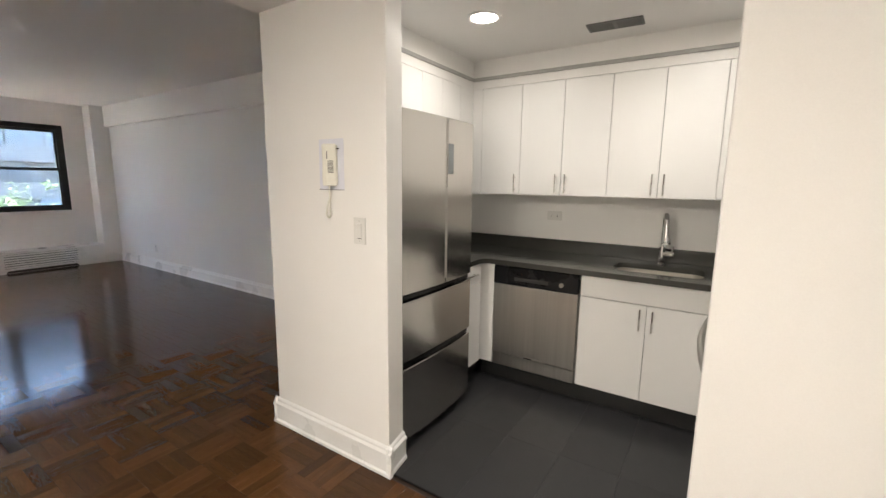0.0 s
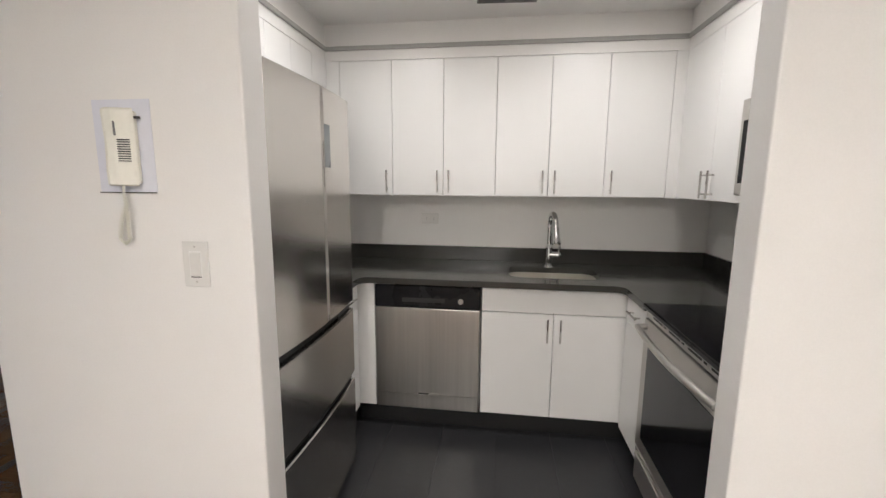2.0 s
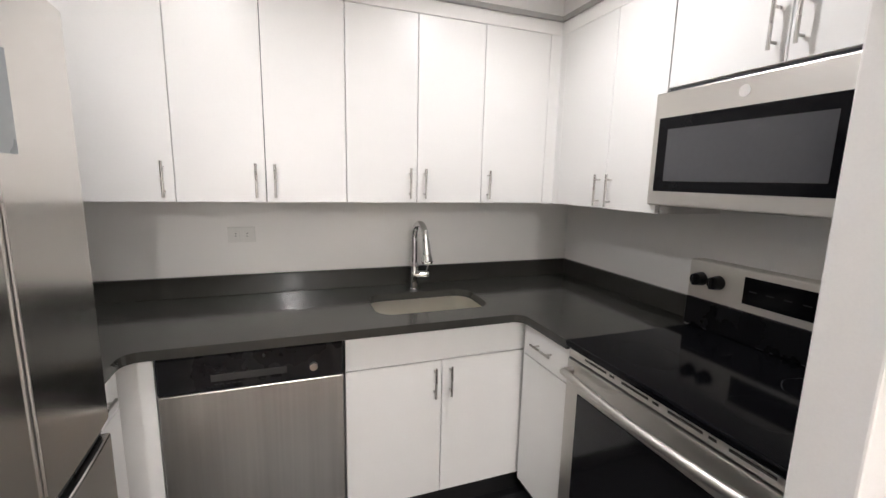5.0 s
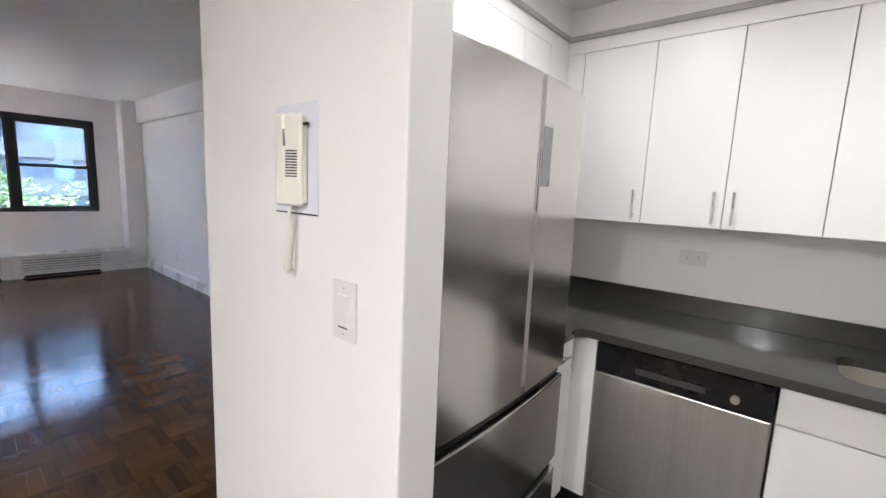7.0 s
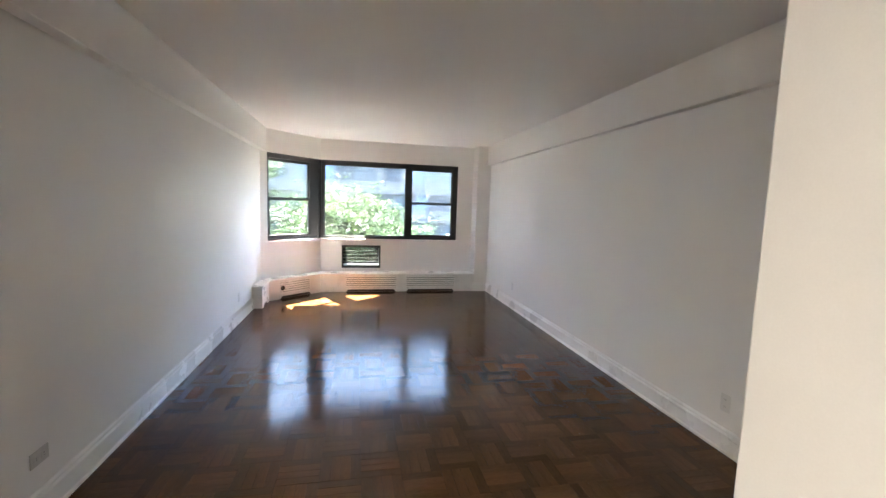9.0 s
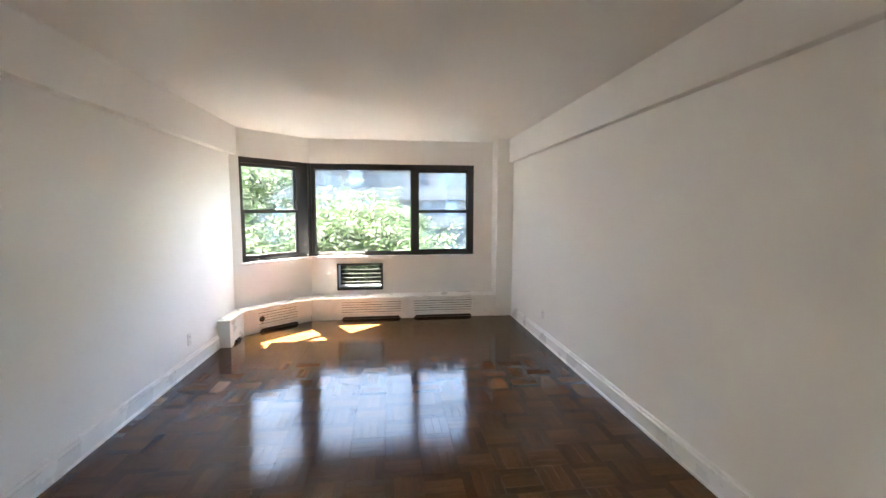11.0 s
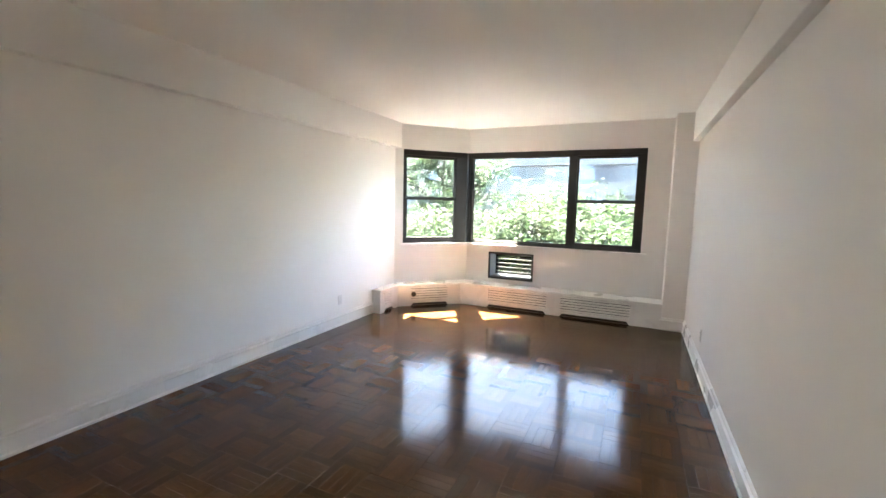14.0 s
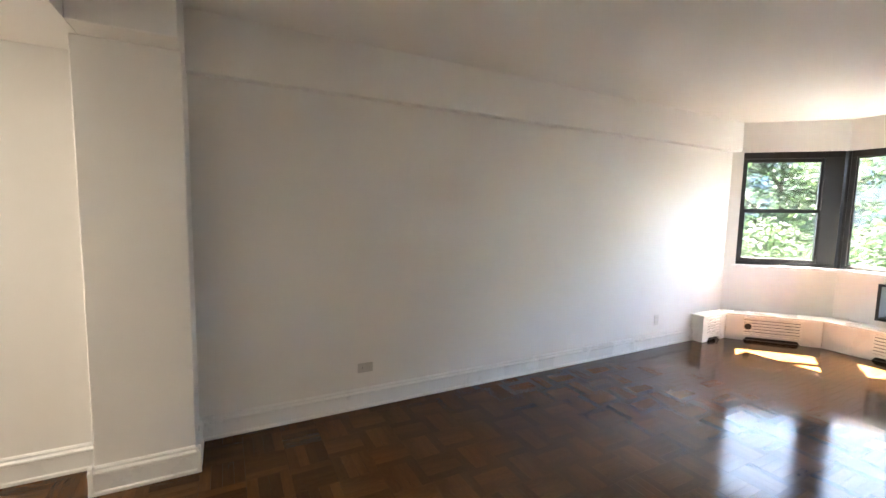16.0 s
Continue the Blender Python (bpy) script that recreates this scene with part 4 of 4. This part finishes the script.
def apartment_house(x, y0, y1, storeys, pitch, label, seed):
    """A slab block with white spandrel bands, window strips, blue panels and balconies, facing +x."""
    rnd = random.Random(seed)
    b = empty("apartment_building", label, "building")
    top = GROUND_Z + storeys * pitch
    box("wall", x - 12, x - 0.4, y0, y1, GROUND_Z, top, FACADE, b)
    box("roof", x - 12.3, x + 0.3, y0 - 0.3, y1 + 0.3, top, top + 0.5, FACADE, b)
    for s in range(storeys):
        z = GROUND_Z + s * pitch
        box("spandrel", x - 0.4, x, y0, y1, z, z + 1.15, FACADE, b)
        y = y0 + 0.6
        i = 0
        while y < y1 - 2.2:
            w = 1.7 + 0.5 * ((i + s) % 2)
            if i % 4 == 1:
                box("panel", x - 0.35, x - 0.25, y, y + 1.3, z + 1.15, z + pitch - 0.1, FACADE_PANEL, b)
                y += 1.4
            else:
                wn = box("window", x - 0.36, x - 0.30, y, y + w, z + 1.16, z + pitch - 0.25, FACADE_GLASS, b)
                boxes("frame", [(x - 0.30, x - 0.22, y - 0.06, y, z + 1.15, z + pitch), (x - 0.30, x - 0.22, y + w / 2 - 0.04, y + w / 2 + 0.04, z + 1.16, z + pitch - 0.25)], FACADE, wn)
                y += w + 0.15 + (0.9 if rnd.random() < 0.35 else 0)
            i += 1
        box("slab_edge", x - 0.4, x + 0.12, y0 + 3, y1 - 3, z - 0.16, z - 0.002, FACADE, b)


apartment_house(-46, -34, 22, 8, 2.95, "long white apartment block with window bands across the street", 3)
apartment_house(-40, -90, -40, 7, 2.95, "pale apartment block further down the street", 5)


def tree(x, y, height, spread, seed, clumps, leaf, label, low=0.35):
    """Tapered trunk, limbs, and a crown of small leaf blades in uneven clumps."""
    rnd = random.Random(seed)
    t = empty("tree", label, "tree", "street trees", m=pose(x, y, GROUND_Z))
    lean = rnd.uniform(-0.4, 0.4)
    pts = [(lean * s * s, 0.3 * lean * s, height * 0.8 * s) for s in (0, 0.2, 0.4, 0.6, 0.8, 1.0)]
    tube("trunk", pts, 0.2, BARK, t, 9, radii=[0.24, 0.2, 0.16, 0.12, 0.08, 0.03])
    tips = []
    for i in range(13):
        s = rnd.uniform(low, 0.98)
        p = Vector((lean * s * s, 0.3 * lean * s, height * 0.8 * s))
        a = i * 2.4 + rnd.uniform(-0.4, 0.4)
        r = spread * (0.55 + 0.45 * rnd.random()) * (1.15 - 0.6 * s)
        q = p + Vector((math.cos(a) * r, math.sin(a) * r, r * rnd.uniform(0.25, 0.75)))
        mid = (p + q) / 2 + Vector((0, 0, 0.25))
        tube("limb", [p, mid, q], 0.05, BARK, t, 6, radii=[0.07, 0.04, 0.015])
        tips += [q, mid, p + (q - p) * 0.75]
    verts, faces = [], []
    for k in range(clumps):
        c = rnd.choice(tips) + Vector((rnd.gauss(0, 0.55), rnd.gauss(0, 0.55), rnd.gauss(0, 0.42)))
        rad = rnd.uniform(0.18, 0.42)
        for j in range(26):
            d = Vector((rnd.gauss(0, 1), rnd.gauss(0, 1), rnd.gauss(0, 0.7))).normalized() * rad * rnd.random() ** 0.5
            o = c + d
            a, tilt = rnd.uniform(0, math.tau), rnd.uniform(-0.7, 0.7)
            u = Vector((math.cos(a), math.sin(a), tilt)).normalized() * leaf * rnd.uniform(0.7, 1.3)
            w = u.cross(Vector((rnd.uniform(-0.5, 0.5), rnd.uniform(-0.5, 0.5), 1))).normalized() * leaf * 0.42
            n = len(verts)
            verts += [o - u, o + w, o + u, o - w]
            faces.append((n, n + 1, n + 2, n + 3))
    me = bpy.data.meshes.new("crown")
    me.from_pydata([tuple(v) for v in verts], [], faces)
    me.materials.append(LEAF)
    ob = new("crown", me)
    ob.parent = t
    tagged(ob, kind="stuff")


tree(-15.0, -2.0, 13.0, 3.2, 1, 2200, 0.085, "leafy green street tree close outside the windows")
tree(-17.5, -7.2, 15.0, 3.6, 2, 800, 0.09, "tall leafy green street tree outside the bay window")
tree(-14.0, -5.6, 13.0, 2.6, 3, 480, 0.08, "slender leafy green tree outside the bay window")
tree(-19.0, 2.6, 10.6, 3.4, 4, 1800, 0.10, "broad leafy green street tree opposite the windows")
tree(-25.0, -2.0, 11.3, 4.0, 5, 1800, 0.12, "broad leafy green street tree across the street")
tree(-24.0, 7.0, 10.6, 4.0, 6, 1500, 0.12, "broad leafy green street tree across the street")
tree(-26.0, -11.0, 12.6, 4.2, 7, 1100, 0.12, "broad leafy green street tree across the street")
tree(-13.2, -2.5, 11.9, 2.4, 8, 3000, 0.075, "young leafy green tree below the windows", low=0.55)

# ---- floors ----
sub = setting(boxes("floor", [(-8.6, -1.29, -3.6, 0.42, -0.12, -0.006), (-1.29, 1.30, -4.8, -1.205, -0.12, -0.006)], WOOD_GAP), "dark brown glossy basket-weave parquet floor", "floor")


def strip_block(size, n, gap=0.0003):
    """One parquet square of n fingers, slightly uneven in height; the grain runs along x."""
    verts, faces = [], []
    w = size / n
    for i in range(n):
        y0, y1 = -size / 2 + i * w + gap, -size / 2 + (i + 1) * w - gap
        x0, x1 = -size / 2 + gap, size / 2 - gap
        h = random.uniform(-0.00012, 0.00012)
        tl = [random.uniform(-0.00012, 0.00012) for _ in range(4)]
        k = len(verts)
        b = 0.0005
        verts += [(x0, y0, -0.006), (x1, y0, -0.006), (x1, y1, -0.006), (x0, y1, -0.006),
                  (x0, y0, h - 0.0004), (x1, y0, h - 0.0004), (x1, y1, h - 0.0004), (x0, y1, h - 0.0004),
                  (x0 + b, y0 + b, h + tl[0]), (x1 - b, y0 + b, h + tl[1]), (x1 - b, y1 - b, h + tl[2]), (x0 + b, y1 - b, h + tl[3])]
        for a in ((0, 4), (4, 8)):
            for j in range(4):
                q, r = a[0] + j, a[0] + (j + 1) % 4
                faces.append((k + q, k + r, k + r + 4, k + q + 4))
        faces.append((k + 8, k + 9, k + 10, k + 11))
    return verts, faces


SQ = 0.229
variants = []
for v in range(8):
    vs, fs = strip_block(SQ, 4)
    me = bpy.data.meshes.new("parquet_square")
    me.from_pydata(vs, [], fs)
    me.materials.append(WOOD)
    me.update()
    variants.append((me, vs, fs))
rest = {0: ([], []), 1: ([], [])}
nx, ny = 44, 23
for i in range(nx):
    for j in range(ny):
        x, y = -8.505 + (i + 0.5) * SQ, -4.674 + (j + 0.5) * SQ
        if x > -1.40 and y > -1.24 + SQ / 2 - 0.06 or x > 1.36:
            continue
        if x + y < -11.2 or (y < -3.55 and x < -0.9):
            continue
        turn = (i + j) % 2
        me, vs, fs = random.choice(variants)
        yaw = radians(90 * turn + 180 * random.randint(0, 1))
        if -6.45 < x < -2.45 and y < 0.5:
            ob = new("parquet_square", me)
            ob.location = (x, y, random.uniform(-0.0004, 0.0002))
            ob.rotation_euler = (random.uniform(-0.0018, 0.0018), random.uniform(-0.0018, 0.0018), yaw)
            ob.parent = sub
        else:
            m = Matrix.Translation((x, y, random.uniform(-0.0004, 0.0002))) @ Euler((random.uniform(-0.0018, 0.0018), random.uniform(-0.0018, 0.0018), yaw)).to_matrix().to_4x4()
            m = pose(0, 0, 0, 0, 0, -90 * turn) @ m
            V, F = rest[turn]
            k = len(V)
            V += [tuple(m @ Vector(c)) for c in vs]
            F += [tuple(k + a for a in f) for f in fs]
for turn, (V, F) in rest.items():
    me = bpy.data.meshes.new("parquet_strips")
    me.from_pydata(V, [], F)
    me.materials.append(WOOD)
    me.update()
    ob = new("parquet_strips", me)
    ob.rotation_euler = (0, 0, radians(90 * turn))
    ob.parent = sub
    tagged(ob, kind="stuff")

kfloor = setting(boxes("floor_kitchen", [(-1.289, 1.399, -1.204, 0.599, -0.12, -0.002)], GROUT), "charcoal matt ceramic tile kitchen floor", "floor")
TW, TH = 0.305, 0.61
bm = bmesh.new()
add_box(bm, -TW / 2 + 0.0004, TW / 2 - 0.0004, -TH / 2 + 0.0004, TH / 2 - 0.0004, -0.002, 0.0025, 0.0003)
tile_mesh = bpy.data.meshes.new("floor_tile")
bmesh.ops.recalc_face_normals(bm, faces=bm.faces)
bm.to_mesh(tile_mesh)
bm.free()
tile_mesh.materials.append(TILE)
for i in range(8):
    for j in range(3):
        x, y = -1.12 + i * TW + TW / 2, -1.204 + (j + 0.5) * TH - (0.0 if i % 2 == 0 else 0.0)
        if y + TH / 2 > 0.63:
            continue
        ob = new("floor_tile", tile_mesh)
        ob.location = (x, y, 0)
        ob.parent = kfloor
box("threshold", -0.555, 0.70, -1.212, -1.2045, -0.002, 0.004, BLACK, kfloor)
